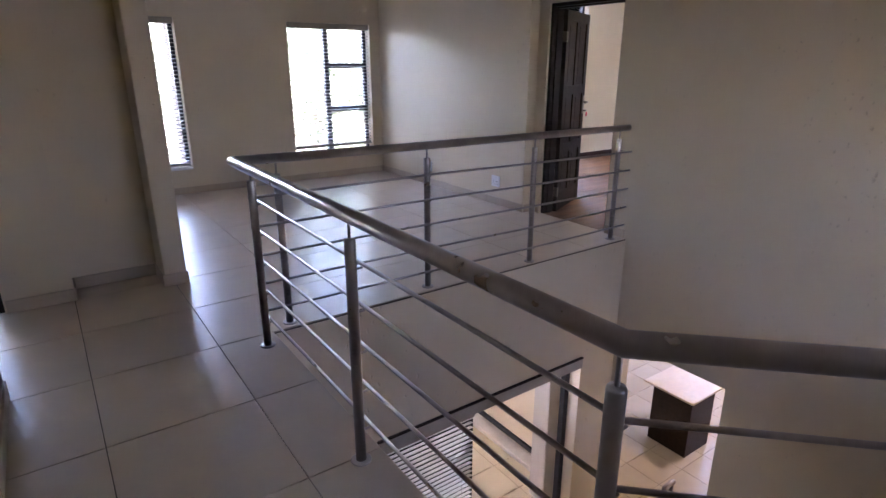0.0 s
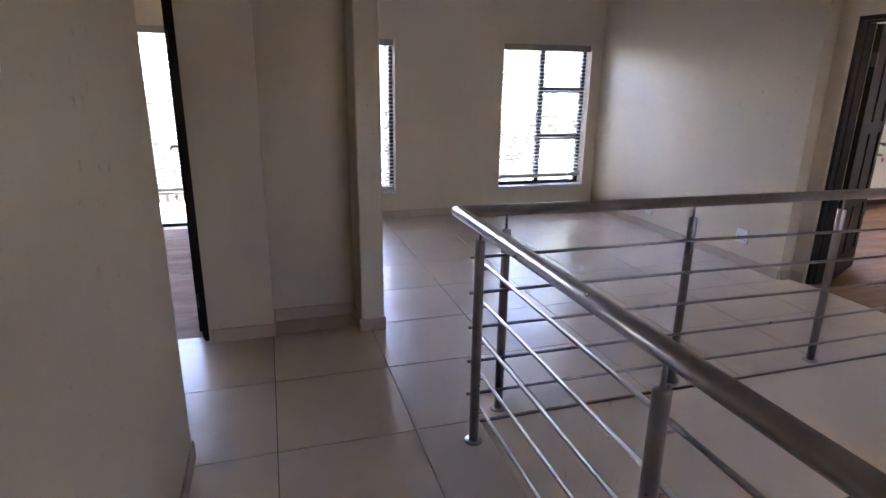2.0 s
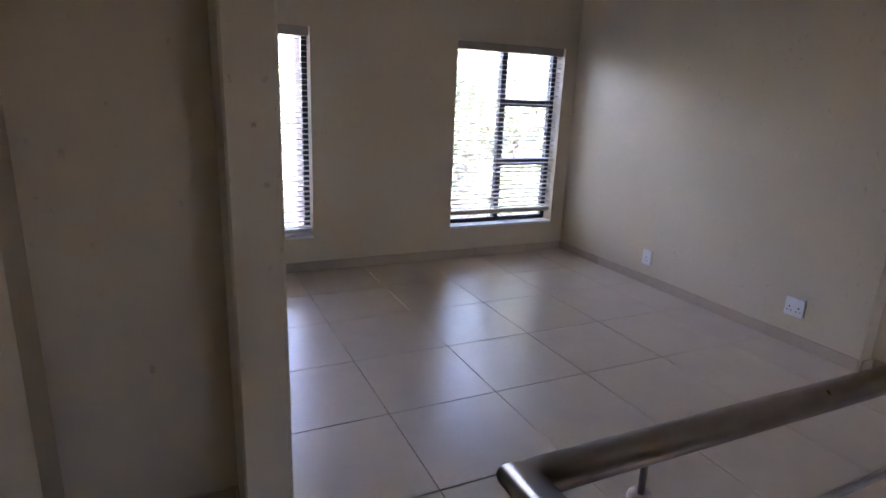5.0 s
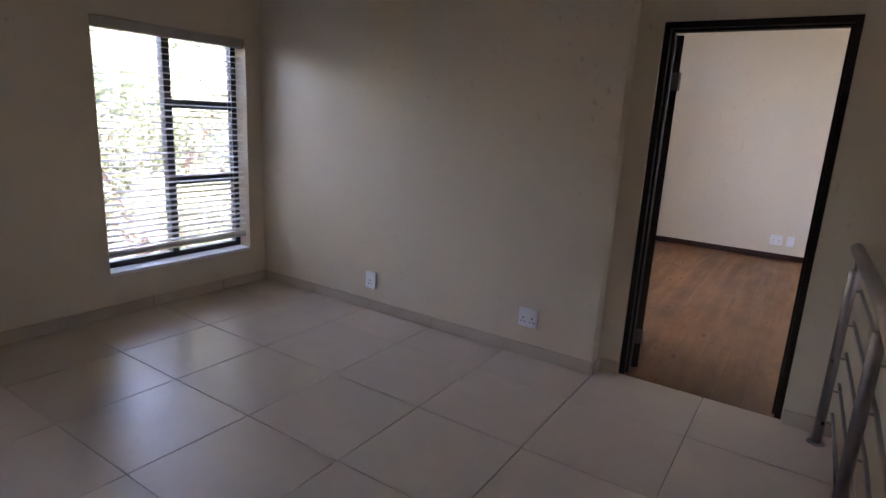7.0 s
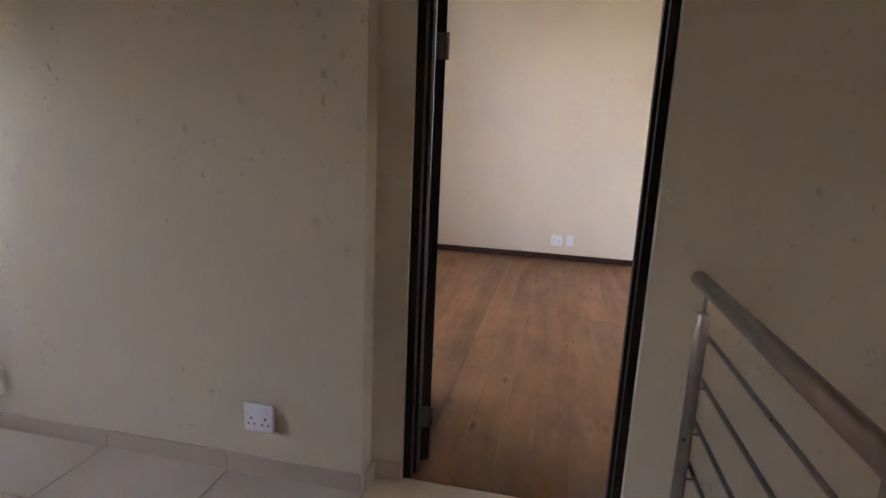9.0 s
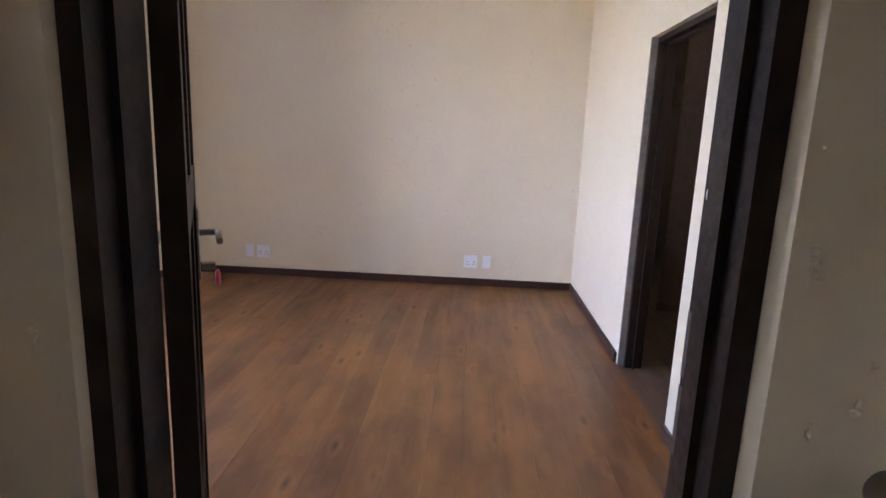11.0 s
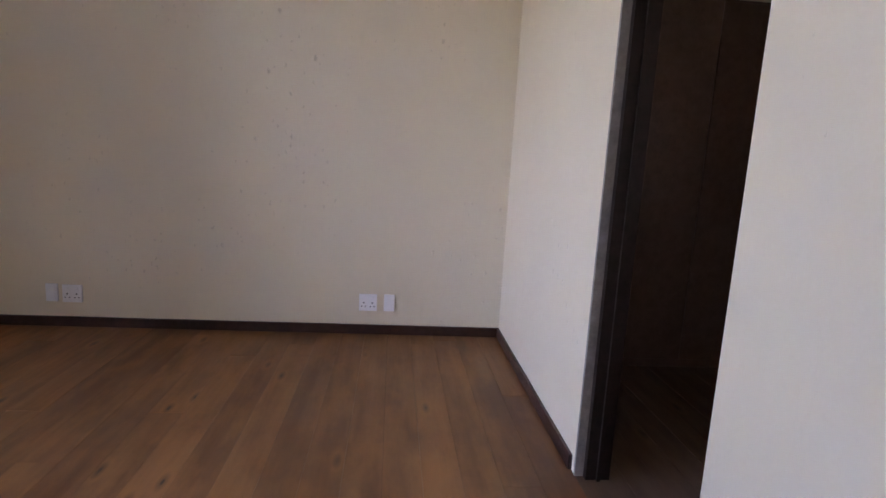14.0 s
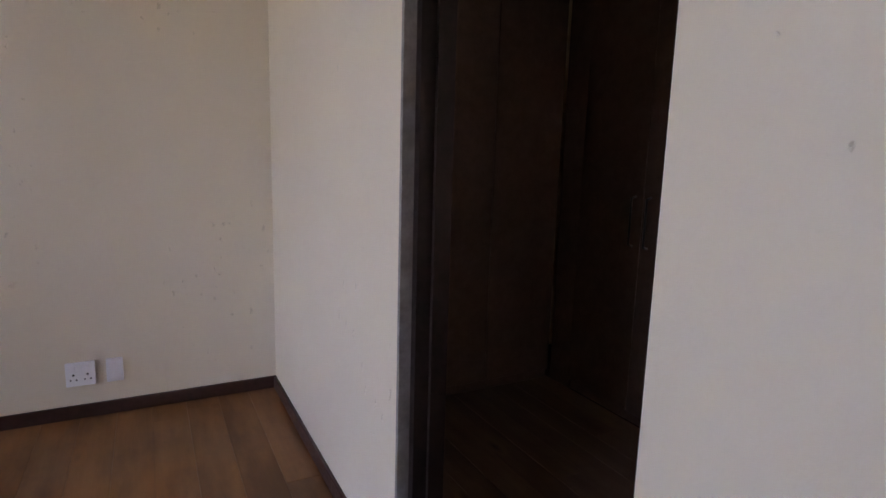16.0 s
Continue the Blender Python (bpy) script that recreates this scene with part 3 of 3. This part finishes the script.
def lever_handle(parent, x, y, z, face):
    """A lever on a long plate; face is +1 or -1, the side of the leaf."""
    h = part("door_handle", box_bm(x - 0.02, x + 0.02, min(y, y + face * 0.006), max(y, y + face * 0.006), z - 0.13, z + 0.07, 0.002), BRASS, parent, "dull metal lever handle")
    part("lever", tube_bm([(x, y, z), (x, y + face * 0.05, z), (x - 0.012, y + face * 0.056, z), (x - 0.12, y + face * 0.056, z - 0.004)], 0.009, 12), BRASS, h)
    part("keyhole", box_bm(x - 0.006, x + 0.006, min(y + face * 0.006, y + face * 0.009), max(y + face * 0.006, y + face * 0.009), z - 0.105, z - 0.085), BLACK, h)
    return h


def panel_door(m, width, height, label):
    """A six-panel leaf: hinge edge at x 0, faces at y 0 and y 0.04."""
    d = thing("panel_door", m, label, "door")
    st, y0, y1 = 0.095, 0.0, 0.04
    rails = [0.0, 0.20, 0.62, 0.72, 1.22, 1.31, height - 0.10, height]
    boxes = [(0, st, y0, y1, 0.008, height), (width - st, width, y0, y1, 0.008, height)]
    for a, b in ((0.008, rails[1]), (rails[2], rails[3]), (rails[4], rails[5]), (rails[6], height)):
        boxes.append((st, width - st, y0 + 0.001, y1 - 0.001, a, b))
    c0, c1 = width / 2 - 0.045, width / 2 + 0.045
    for a, b in ((rails[1], rails[2]), (rails[3], rails[4]), (rails[5], rails[6])):
        boxes.append((c0, c1, y0 + 0.001, y1 - 0.001, a, b))
    part("leaf_frame", boxes_bm(boxes), DARKWOOD, d)
    for a, b in ((rails[1], rails[2]), (rails[3], rails[4]), (rails[5], rails[6])):
        for l, r in ((st, c0), (c1, width - st)):
            bm = bmesh.new()
            add_box(bm, l, r, 0.014, 0.026, a, b)
            add_box(bm, l + 0.035, r - 0.035, 0.008, 0.032, a + 0.035, b - 0.035)
            part("panel", bm, DARKWOOD, d)
    for z in (0.22, height - 0.25):
        hinge = part("hinge", boxes_bm([(-0.003, 0.03, -0.003, -0.0005, z - 0.05, z + 0.05)]), BRASS, d, "worn steel butt hinge")
        part("edge_plate", box_bm(-0.003, -0.0004, 0.004, 0.037, z - 0.05, z + 0.05), TARNISH, hinge)
        part("knuckle", tube_bm([(-0.006, -0.006, z - 0.05), (-0.006, -0.006, z + 0.05)], 0.006, 10), BRASS, hinge)
    return d


# bedroom door frame and open leaf, hinged on the lounge side
frame_1 = door_frame("door_1", Matrix.Translation((DOOR_X, DY1, 0)) @ pose(0, 0, 0, 0, 0, -90), DY1 - DY0, DZ, 0.14, "dark-stained bedroom door frame with scraped paint")
strike = part("strike_plate", box_bm(DY1 - DY0 - 0.0335, DY1 - DY0 - 0.032, 0.10, 0.125, 1.19, 1.30, 0.0006), TARNISH, frame_1, "worn dark strike plate")
part("screw_cap", tube_bm([(DY1 - DY0 - 0.0375, 0.112, 1.345), (DY1 - DY0 - 0.032, 0.112, 1.345)], 0.009, 14), PLASTIC, frame_1, "small white screw cap")
part("scraped_patch", boxes_bm([(DY1 - DY0 - 0.0335, DY1 - DY0 - 0.032, 0.112, 0.139, 1.06, 1.165), (DY1 - DY0 - 0.0335, DY1 - DY0 - 0.032, 0.122, 0.1395, 0.93, 1.045)]), plain("bare_scraped_wood", (0.11, 0.095, 0.085), 0.7, vary=0.4, scale=60, bumps=0.3), frame_1, "bare scraped paint")
LEAF_ANGLE = 25.6
HINGE = (4.237, 3.460)
leaf = panel_door(Matrix.Translation((HINGE[0], HINGE[1], 0)) @ pose(0, 0, 0, 0, 0, LEAF_ANGLE), 0.78, 2.03, "dark-stained panelled bedroom door standing wide open")
lever_handle(leaf, 0.735, 0.04, 1.12, 1)
lever_handle(leaf, 0.735, 0.0, 1.12, -1)
key = part("key", box_bm(0.722, 0.748, -0.045, -0.009, 1.015, 1.033, 0.002), BRASS, leaf, "key left in the lock")
tag = turned_bm([(0.005, 0.0), (0.016, 0.008), (0.019, 0.03), (0.016, 0.055), (0.006, 0.066)], 14)
part("key_tag", tag, PINK, leaf, "pink key tag", Matrix.Translation((0.735, -0.05, 0.962)) @ Matrix.Diagonal((0.9, 0.45, 0.75, 1)))
# west bedroom door
door_frame("door_2", pose(WDX0, 3.675, 0), WDX1 - WDX0, DZ, 0.14, "dark-stained west bedroom door frame")
leaf_w = panel_door(Matrix.Translation((WDX1 - 0.035, 3.815, 0)) @ pose(0, 0, 0, 0, 0, 97), 0.765, 2.03, "dark-stained panelled door opened into the west bedroom")
lever_handle(leaf_w, 0.72, 0.04, 1.12, 1)
lever_handle(leaf_w, 0.72, 0.0, 1.12, -1)
# dressing room opening: a bare dark frame
door_frame("door_3", pose(CX0, BED_Y0 - 0.14, 0), CX1 - CX0, CZ, 0.105, "dark-stained dressing room door frame without a leaf")
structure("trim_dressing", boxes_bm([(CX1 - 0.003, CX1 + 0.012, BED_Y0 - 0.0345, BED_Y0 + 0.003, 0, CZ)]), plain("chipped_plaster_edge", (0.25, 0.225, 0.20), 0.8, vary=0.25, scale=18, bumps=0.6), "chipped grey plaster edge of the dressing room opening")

# ---- railing ----
RX, RY, RZ = 0.655, 2.475, 1.030
railing = thing("stair_railing", pose(0, 0, 0), "brushed steel balustrade with five horizontal bars round the stairwell", "railing")
part("handrail", tube_bm([(SOUTH_X + 0.002, RY + 0.006, RZ - 0.032), (2.895, RY - 0.018, RZ - 0.022), (1.92, RY - 0.004, RZ - 0.018), (RX, RY, RZ - 0.006), (RX, -0.105, RZ), (1.86, -1.317, RZ)], 0.0275, 24), STEEL, railing, "thick brushed steel handrail")
# place, the way its brackets point, and its height
POSTS = [(0.887, RY, 0, -1, 0.935), (1.918, RY, 0, -1, 0.93), (2.895, RY - 0.022, 0, -1, 0.925), (3.93, RY + 0.005, 0, -1, 0.91),
         (0.675, 2.255, 1, 0, 0.955), (0.655, 1.067, 1, 0, 0.945), (0.658, -0.095, 1, 0, 0.935), (1.26, -0.72, 0.7071, 0.7071, 0.935)]
BARS_NORTH = (0.823, 0.653, 0.481, 0.307, 0.134)
BARS_WEST = (0.835, 0.664, 0.493, 0.322, 0.151)
for px, py, nx, ny, tall in POSTS:
    p = part("post", turned_bm([(0.0, 0.003), (0.0215, 0.003), (0.0215, tall - 0.01), (0.019, tall - 0.002), (0.0, tall)], 18), STEEL, railing, "", pose(px, py, 0))
    part("base_flange", turned_bm([(0.0, 0.0), (0.042, 0.0), (0.042, 0.004), (0.038, 0.007), (0.0, 0.007)], 20), STEEL, p)
    part("pin", turned_bm([(0.006, tall - 0.01), (0.006, RZ - 0.02)], 10), STEEL, p)
    for z in BARS_NORTH if nx == 0 else BARS_WEST:
        part("bracket", tube_bm([(0, 0, z - 0.012), (nx * 0.045, ny * 0.045, z - 0.012)], 0.005, 8), STEEL, p)
for z, w in zip(BARS_NORTH, BARS_WEST):
    part("bar", tube_bm([(0.70, RY - 0.045, z), (1.92, RY - 0.048, z), (2.895, RY - 0.065, z * 0.985), (4.043, RY - 0.045, z * 0.965)], 0.008, 10), STEEL, railing)
    part("bar", tube_bm([(0.71, 2.30, w), (0.70, -0.09, w), (1.892, -1.285, w)], 0.008, 10), STEEL, railing)
# lower balustrade
low = thing("lower_railing", pose(0, 0, LOW), "brushed steel balustrade at the foot of the stairs", "railing")
part("handrail", tube_bm([(3.70, 1.50, 0.72), (3.76, 1.53, 0.95), (3.84, 1.555, 1.0), (3.975, 1.567, 1.0), (4.0, 1.57, 0.985)], 0.024, 16), STEEL, low)
for x, y in ((3.80, 1.545), (3.97, 1.567)):
    part("post", turned_bm([(0.0, 0.003), (0.0, 0.003), (0.02, 0.003), (0.02, 0.97)], 14), STEEL, low, "", pose(x, y, 0))
for z in (0.2, 0.4, 0.6, 0.8):
    part("bar", tube_bm([(3.79, 1.515, z), (3.99, 1.537, z)], 0.008, 10), STEEL, low)


# ---- sockets ----
def socket(m, kind, label):
    """A plate on a wall: its face looks to -y of its own axes, x runs along the wall."""
    s = thing("wall_socket", m, label, "power socket", "wall sockets")
    w, h = {"double": (0.130, 0.126), "blank": (0.078, 0.126), "single": (0.098, 0.134)}[kind]
    back = part("back_box", box_bm(-w / 2 + 0.004, w / 2 - 0.004, -0.012, 0, -h / 2 + 0.004, h / 2 - 0.004), PLASTIC, s)
    part("plate", box_bm(-w / 2, w / 2, -0.021, -0.0115, -h / 2, h / 2, 0.004, 2), PLASTIC, s)
    if kind == "blank":
        part("cover", box_bm(-0.027, 0.027, -0.0235, -0.0205, -0.046, 0.046, 0.002), PLASTIC, s)
        return s
    for sx in (-0.031, 0.031) if kind == "double" else (0.0,):
        part("switch", box_bm(sx - 0.009, sx + 0.009, -0.0245, -0.0205, 0.024, 0.046, 0.002), PLASTIC, s)
        for hx, hz, r in ((0, -0.002, 0.0055), (-0.013, -0.028, 0.0042), (0.013, -0.028, 0.0042)):
            part("pin_hole", tube_bm([(sx + hx, -0.0218, hz), (sx + hx, -0.0205, hz)], r, 10), BLACK, s)
    return s


def on_east(x, y, z):
    return Matrix.Translation((x, y, z)) @ pose(0, 0, 0, 0, 0, -90)


socket(on_east(EAST_X, 5.456, 0.248), "single", "white single socket low on the lounge wall")
socket(on_east(EAST_X, 4.115, 0.27), "double", "white double socket near the bedroom door")
socket(on_east(BED_X1, 2.987, 0.24), "double", "white double socket above the bedroom skirting")
socket(on_east(BED_X1, 2.835, 0.241), "blank", "white telephone plate beside the double socket")
socket(on_east(BED_X1, 5.016, 0.239), "double", "white double socket in the corner half of the wall")
socket(on_east(BED_X1, 5.15, 0.243), "blank", "cream blank plate beside the double socket")


# ---- dressing room cupboards ----
def wardrobe(m, width, label, handles):
    """Faces -y in its own axes, stands at z 0."""
    w = thing("wardrobe", m, label, "wardrobe", "dressing room cupboards")
    part("body", box_bm(0, width, 0.02, 0.54, 0.0, 2.35, 0.003), WARDROBE, w)
    half = width / 2
    for k in range(2):
        door = part("door", box_bm(k * half + 0.002, (k + 1) * half - 0.002, 0.0, 0.018, 0.06, 2.33, 0.002), WARDROBE, w)
        hx = half - 0.05 if k == 0 else half + 0.05
        if handles:
            part("handle", tube_bm([(hx, 0.0, 0.95), (hx, -0.03, 0.96), (hx, -0.03, 1.2), (hx, 0.0, 1.21)], 0.006, 8), ALU, door)
    return w


wardrobe(pose(7.03, 0.41, 0, 0, 0, 0) @ Matrix.Rotation(math.pi, 4, "Z") @ Matrix.Translation((-0.94, 0, 0)), 0.94, "dark wenge wardrobe with bar handles", 2)
wardrobe(pose(6.07, 0.41, 0, 0, 0, 0) @ Matrix.Rotation(math.pi, 4, "Z") @ Matrix.Translation((-0.94, 0, 0)), 0.94, "dark wenge wardrobe with bar handles", 2)
wardrobe(Matrix.Translation((8.16, 1.36, 0)) @ pose(0, 0, 0, 0, 0, -90), 0.94, "dark wenge wardrobe on the dressing room's end wall", 0)

structure("trim_wardrobe_filler", box_bm(7.973, 8.158, 0.36, 0.405, 0.0, 2.35, 0.003), WARDROBE, "dark filler board between the corner wardrobes")

# ---- lower level things ----
cab = thing("pedestal_cabinet", pose(5.60, 2.35, LOW), "dark brown pedestal cabinet with a cream top", "cabinet")
part("body", box_bm(0, 0.50, 0, 0.53, 0, 0.76, 0.004), DARKWOOD, cab)
part("top", box_bm(-0.02, 0.66, -0.02, 0.66, 0.76, 0.785, 0.006, 2), CREAMTOP, cab, "cream rounded top")
hall_light = thing("ceiling_light", pose(6.6, 2.2, -0.26), "round warm ceiling light in the lower hall", "ceiling light")
part("base", turned_bm([(0.0, -0.03), (0.16, -0.03), (0.16, 0.0), (0.0, 0.0)], 24), PLASTIC, hall_light)
lamp = new("hall_lamp", bpy.data.lights.new("hall_lamp", "AREA"))
lamp.data.shape, lamp.data.size, lamp.data.energy, lamp.data.color = "DISK", 0.3, 0.55, (1.0, 0.76, 0.42)
lamp.matrix_world = look((6.6, 2.2, -0.30), (6.6, 2.2, -3))
# patio door with its blind
pd = tagged(new("door_4"), "dark aluminium patio door under the landing", kind="structure")
for a, b in ((PDX0, PDX0 + 0.05), (2.33, 2.39), (PDX1 - 0.06, PDX1)):
    part("stile", box_bm(a, b, VOID_Y + 0.12, VOID_Y + 0.18, LOW, PDZ - 0.05, 0.003), ALU, pd)
part("head", box_bm(PDX0, PDX1, VOID_Y + 0.12, VOID_Y + 0.18, PDZ - 0.05, PDZ), ALU, pd)
part("pane", box_bm(PDX0 + 0.05, 2.33, VOID_Y + 0.145, VOID_Y + 0.151, LOW, PDZ - 0.05), GLASS, pd).visible_shadow = False
venetian_blind(PDX0 + 0.01, 2.33, PDZ - 0.1, LOW + 0.05, VOID_Y + 0.06, "white venetian blind lowered over half the patio door", -0.3, 0.044)
structure("trim_pelmet", box_bm(PDX0, PDX1, VOID_Y - 0.02, VOID_Y + 0.06, PDZ - 0.11, PDZ - 0.01, 0.004), PELMET, "beige blind box over the patio door")
# the shadow line over the blind box, drawn as a solid dark strip
structure("trim_shadow_gap", box_bm(PDX0, PDX1, VOID_Y - 0.024, VOID_Y + 0.02, PDZ - 0.01, PDZ + 0.002), DARKWOOD, "thin dark strip drawn as the shadow above the blind box")
structure("patio_column", box_bm(3.62, 3.86, 2.80, 3.02, LOW, -0.25, 0.01), OUTER, "pale rendered patio column")
structure("patio_kerb", box_bm(3.87, 4.054, 3.03, 4.6, LOW, LOW + 0.07, 0.01), PAVING, "low paved patio kerb")
structure("patio_trim", box_bm(4.02, 4.054, 3.03, 4.6, LOW + 0.10, LOW + 0.17, 0.004), ALU, "dark track along the patio wall")
# added out of view: half-height wall that cuts the daylight from the west
structure("patio_side_wall", box_bm(0.4, 0.6, 2.62, 6.3, LOW, LOW + 1.9, 0.01), OUTER, "unseen wall added to keep daylight off the patio")
# end wall made nearly full height to hold back skylight from the patio
structure("patio_end_wall", box_bm(0.6, 4.054, 6.3, 6.5, LOW, -0.55, 0.01), OUTER, "pale patio end wall, raised to shade the patio")

# ---- outside ----
structure("ground", box_bm(-400, 400, 4.0, 900, LOW - 0.25, LOW - 0.05), EARTH, "pale dusty garden ground reaching far away")
structure("ground_back", box_bm(-400, 400, -400, 4.0, LOW - 0.26, LOW - 0.06), EARTH, "pale dusty ground round the house")
structure("balcony", boxes_bm([(-4.2, 0.0, FAR_Y + 0.23, 8.4, -0.2, -0.03)]), PAVING, "pale paved balcony")
structure("boundary_wall", box_bm(-40, 40, 17.0, 17.25, LOW - 0.05, LOW + 1.9), OUTER, "rendered garden boundary wall")
# unseen pale slab, added as a reflector below the bedroom window
structure("bedroom_balcony", box_bm(BED_X0 + 0.01, BED_X1 + 0.2, BED_Y1 + 0.205, 7.9, -0.2, -0.03), PAVING, "unseen pale slab added to bounce daylight into the bedroom")
structure("outer_pilaster", box_bm(1.22, 1.50, 7.05, 7.35, LOW, TOP, 0.01), OUTER, "grey rendered pilaster outside the window")


def tree(x, y, height, spread, seed):
    rng = random.Random(seed)
    t = thing("garden_tree", pose(x, y, LOW - 0.06), "leafy green garden tree beyond the window", "tree", "garden trees")
    limbs = bmesh.new()

    def limb(p, q, r0, r1):
        axis = (q - p).normalized()
        n = axis.cross(Vector((0.3, 0.9, 0.2))).normalized()
        w = axis.cross(n)
        rings = [[limbs.verts.new(c + (n * math.cos(k * math.pi / 3) + w * math.sin(k * math.pi / 3)) * r) for k in range(6)] for c, r in ((p, r0), (q, r1))]
        for k in range(6):
            limbs.faces.new((rings[0][k], rings[0][(k + 1) % 6], rings[1][(k + 1) % 6], rings[1][k]))
        limbs.faces.new(rings[1])
        limbs.faces.new(rings[0][::-1])

    fork = Vector((rng.uniform(-0.2, 0.2), rng.uniform(-0.2, 0.2), height * 0.32))
    limb(Vector((0, 0, 0)), fork, 0.16, 0.11)
    tips = []
    for k in range(9):
        ang = k * 2.4 + rng.uniform(-0.3, 0.3)
        tip = fork + Vector((math.cos(ang) * spread * rng.uniform(0.35, 0.8), math.sin(ang) * spread * rng.uniform(0.35, 0.8), height * rng.uniform(0.15, 0.6)))
        limb(fork, tip, 0.07, 0.02)
        tips.append(tip)
        for j in range(3):
            end = tip + Vector((rng.uniform(-1, 1), rng.uniform(-1, 1), rng.uniform(-0.3, 0.8))) * spread * 0.35
            limb(tip, end, 0.022, 0.007)
            tips.append(end)
    part("trunk", limbs, BARK, t)
    crown = bmesh.new()
    for tip in tips:
        for k in range(420):
            c = tip + Vector((rng.gauss(0, 1), rng.gauss(0, 1), rng.gauss(0, 0.8))) * spread * 0.17
            a = Vector((rng.uniform(-1, 1), rng.uniform(-1, 1), rng.uniform(-1, 1))).normalized()
            b = a.cross(Vector((rng.uniform(-1, 1), rng.uniform(-1, 1), rng.uniform(-1, 1)))).normalized()
            s = rng.uniform(0.035, 0.07)
            crown.faces.new([crown.verts.new(c + v) for v in (a * s, b * s * 0.5, a * -s, b * s * -0.5)])
    part("crown", crown, LEAF, t)
    return t


tree(4.6, 14.0, 6.8, 2.4, 3)
tree(-3.4, 12.5, 6.2, 2.3, 5)
tree(9.5, 15.0, 5.6, 2.0, 9)
tree(-0.6, 15.5, 4.4, 1.7, 11)
tree(-6.5, 14.5, 6.5, 2.5, 13)
tree(1.2, 15.8, 3.4, 1.5, 17)
tree(5.8, 11.8, 5.4, 2.0, 19)
tree(3.2, 15.5, 6.4, 2.3, 23)
tree(-1.9, 11.0, 5.6, 1.9, 29)
tree(-4.9, 11.5, 5.8, 2.1, 31)
tree(7.2, 13.0, 7.2, 2.4, 37)
tree(8.9, 16.0, 7.6, 2.7, 41)
tree(5.6, 16.2, 7.4, 2.6, 43)
tree(-2.6, 14.0, 7.0, 2.4, 47)
tree(-4.2, 15.8, 7.4, 2.7, 53)

# ---- pieces of the floors ----
def chamfered(w, d, h, c):
    """A flat piece with a chamfered top rim, centred on its own axes, top at z 0."""
    bm = bmesh.new()
    rings = []
    for ins, z in ((0, -h), (0, -c), (c, 0)):
        rings.append([bm.verts.new((sx * (w / 2 - ins), sy * (d / 2 - ins), z)) for sx, sy in ((-1, -1), (1, -1), (1, 1), (-1, 1))])
    for r0, r1 in zip(rings, rings[1:]):
        for k in range(4):
            bm.faces.new((r0[k], r0[(k + 1) % 4], r1[(k + 1) % 4], r1[k]))
    bm.faces.new(rings[-1])
    return bm


PIECES = {}


def piece(name, x0, x1, y0, y1, z, mat, parent, h, c, gap):
    w, d = round(x1 - x0 - gap, 3), round(y1 - y0 - gap, 3)
    if w < 0.02 or d < 0.02:
        return
    key_ = (name, w, d, mat.name)
    if key_ not in PIECES:
        PIECES[key_] = mesh_of(name, chamfered(w, d, h, c), mat)
    ob = new(name, PIECES[key_])
    ob.parent = parent
    ob.matrix_basis = pose((x0 + x1) / 2, (y0 + y1) / 2, z)


floor_ob = bpy.data.objects["floor"]
xs = [-0.185 + 0.632 * k for k in range(-6, 0)] + [-0.185, 0.44, 1.115, 1.73, 2.335, 2.945, 3.56, 4.17]
ys = [1.09 + 0.655 * k for k in range(-6, 0)] + [1.09, 1.75, 2.405, 3.04, 3.66, 4.27, 4.885, 5.51, 6.09, 6.72]
for x0, x1 in zip(xs, xs[1:]):
    for y0, y1 in zip(ys, ys[1:]):
        a, b, c, d = x0, min(x1, 4.088), max(y0, -2.6), min(y1, FAR_Y + 0.01)
        if b <= a or d <= c:
            continue
        if b < -0.5 and d < 2.35:
            continue
        if a < -0.1 and c > 3.9:
            continue
        if a < -0.4:
            d = min(d, 3.74)
        if c < VOID_Y - 0.05:
            if a >= VOID_X:
                if d <= VOID_Y + 0.02:
                    continue
                c = VOID_Y
            if a < VOID_X and d <= VOID_Y + 0.1:
                b = min(b, VOID_X + 0.004)
        elif a >= VOID_X - 0.4:
            c = max(c, VOID_Y) if a >= VOID_X else c
        piece("floor_tile", a, b, c, d, 0.0, TILE, floor_ob, 0.008, 0.0012, 0.0045)

piece("floor_tile", VOID_X + 0.006, 1.115, VOID_Y, 2.405, 0.0, TILE, floor_ob, 0.008, 0.0012, 0.0045)


def planks(parent, x0, x1, y0, y1, mat, seed, width=0.14):
    rng = random.Random(seed)
    y = y0
    while y < y1 - 0.005:
        e = min(y1, y + width)
        x = x0 - rng.uniform(0, 1.3)
        while x < x1:
            f = x + rng.choice((2.0, 2.6, 3.2, 3.8))
            piece("plank", max(x, x0), min(f, x1), y, e, rng.choice((0.0, 0.0006, -0.0006)), mat, parent, 0.012, 0.0003, 0.0008)
            x = f
        y = e


planks(bpy.data.objects["floor_bedroom"], 4.09, BED_X1, BED_Y0, BED_Y1, PLANK, 21, 0.165)
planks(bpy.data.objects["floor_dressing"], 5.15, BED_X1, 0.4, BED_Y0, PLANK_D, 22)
west_floor = structure("floor_west_bedroom", box_bm(-3.0, -0.25, 3.745, FAR_Y, -0.02, -0.0035), UNDER, "grey-brown wooden plank floor of the west bedroom")
planks(west_floor, -3.0, -0.25, 3.745, FAR_Y, PLANK_W, 23, 0.18)
lower_ob = bpy.data.objects["floor_lower"]
for k in range(6, 20):
    for j in range(1, 10):
        piece("floor_tile", k * 0.45, k * 0.45 + 0.45, j * 0.45, j * 0.45 + 0.45, LOW, TILE_LOW, lower_ob, 0.008, 0.0012, 0.005)
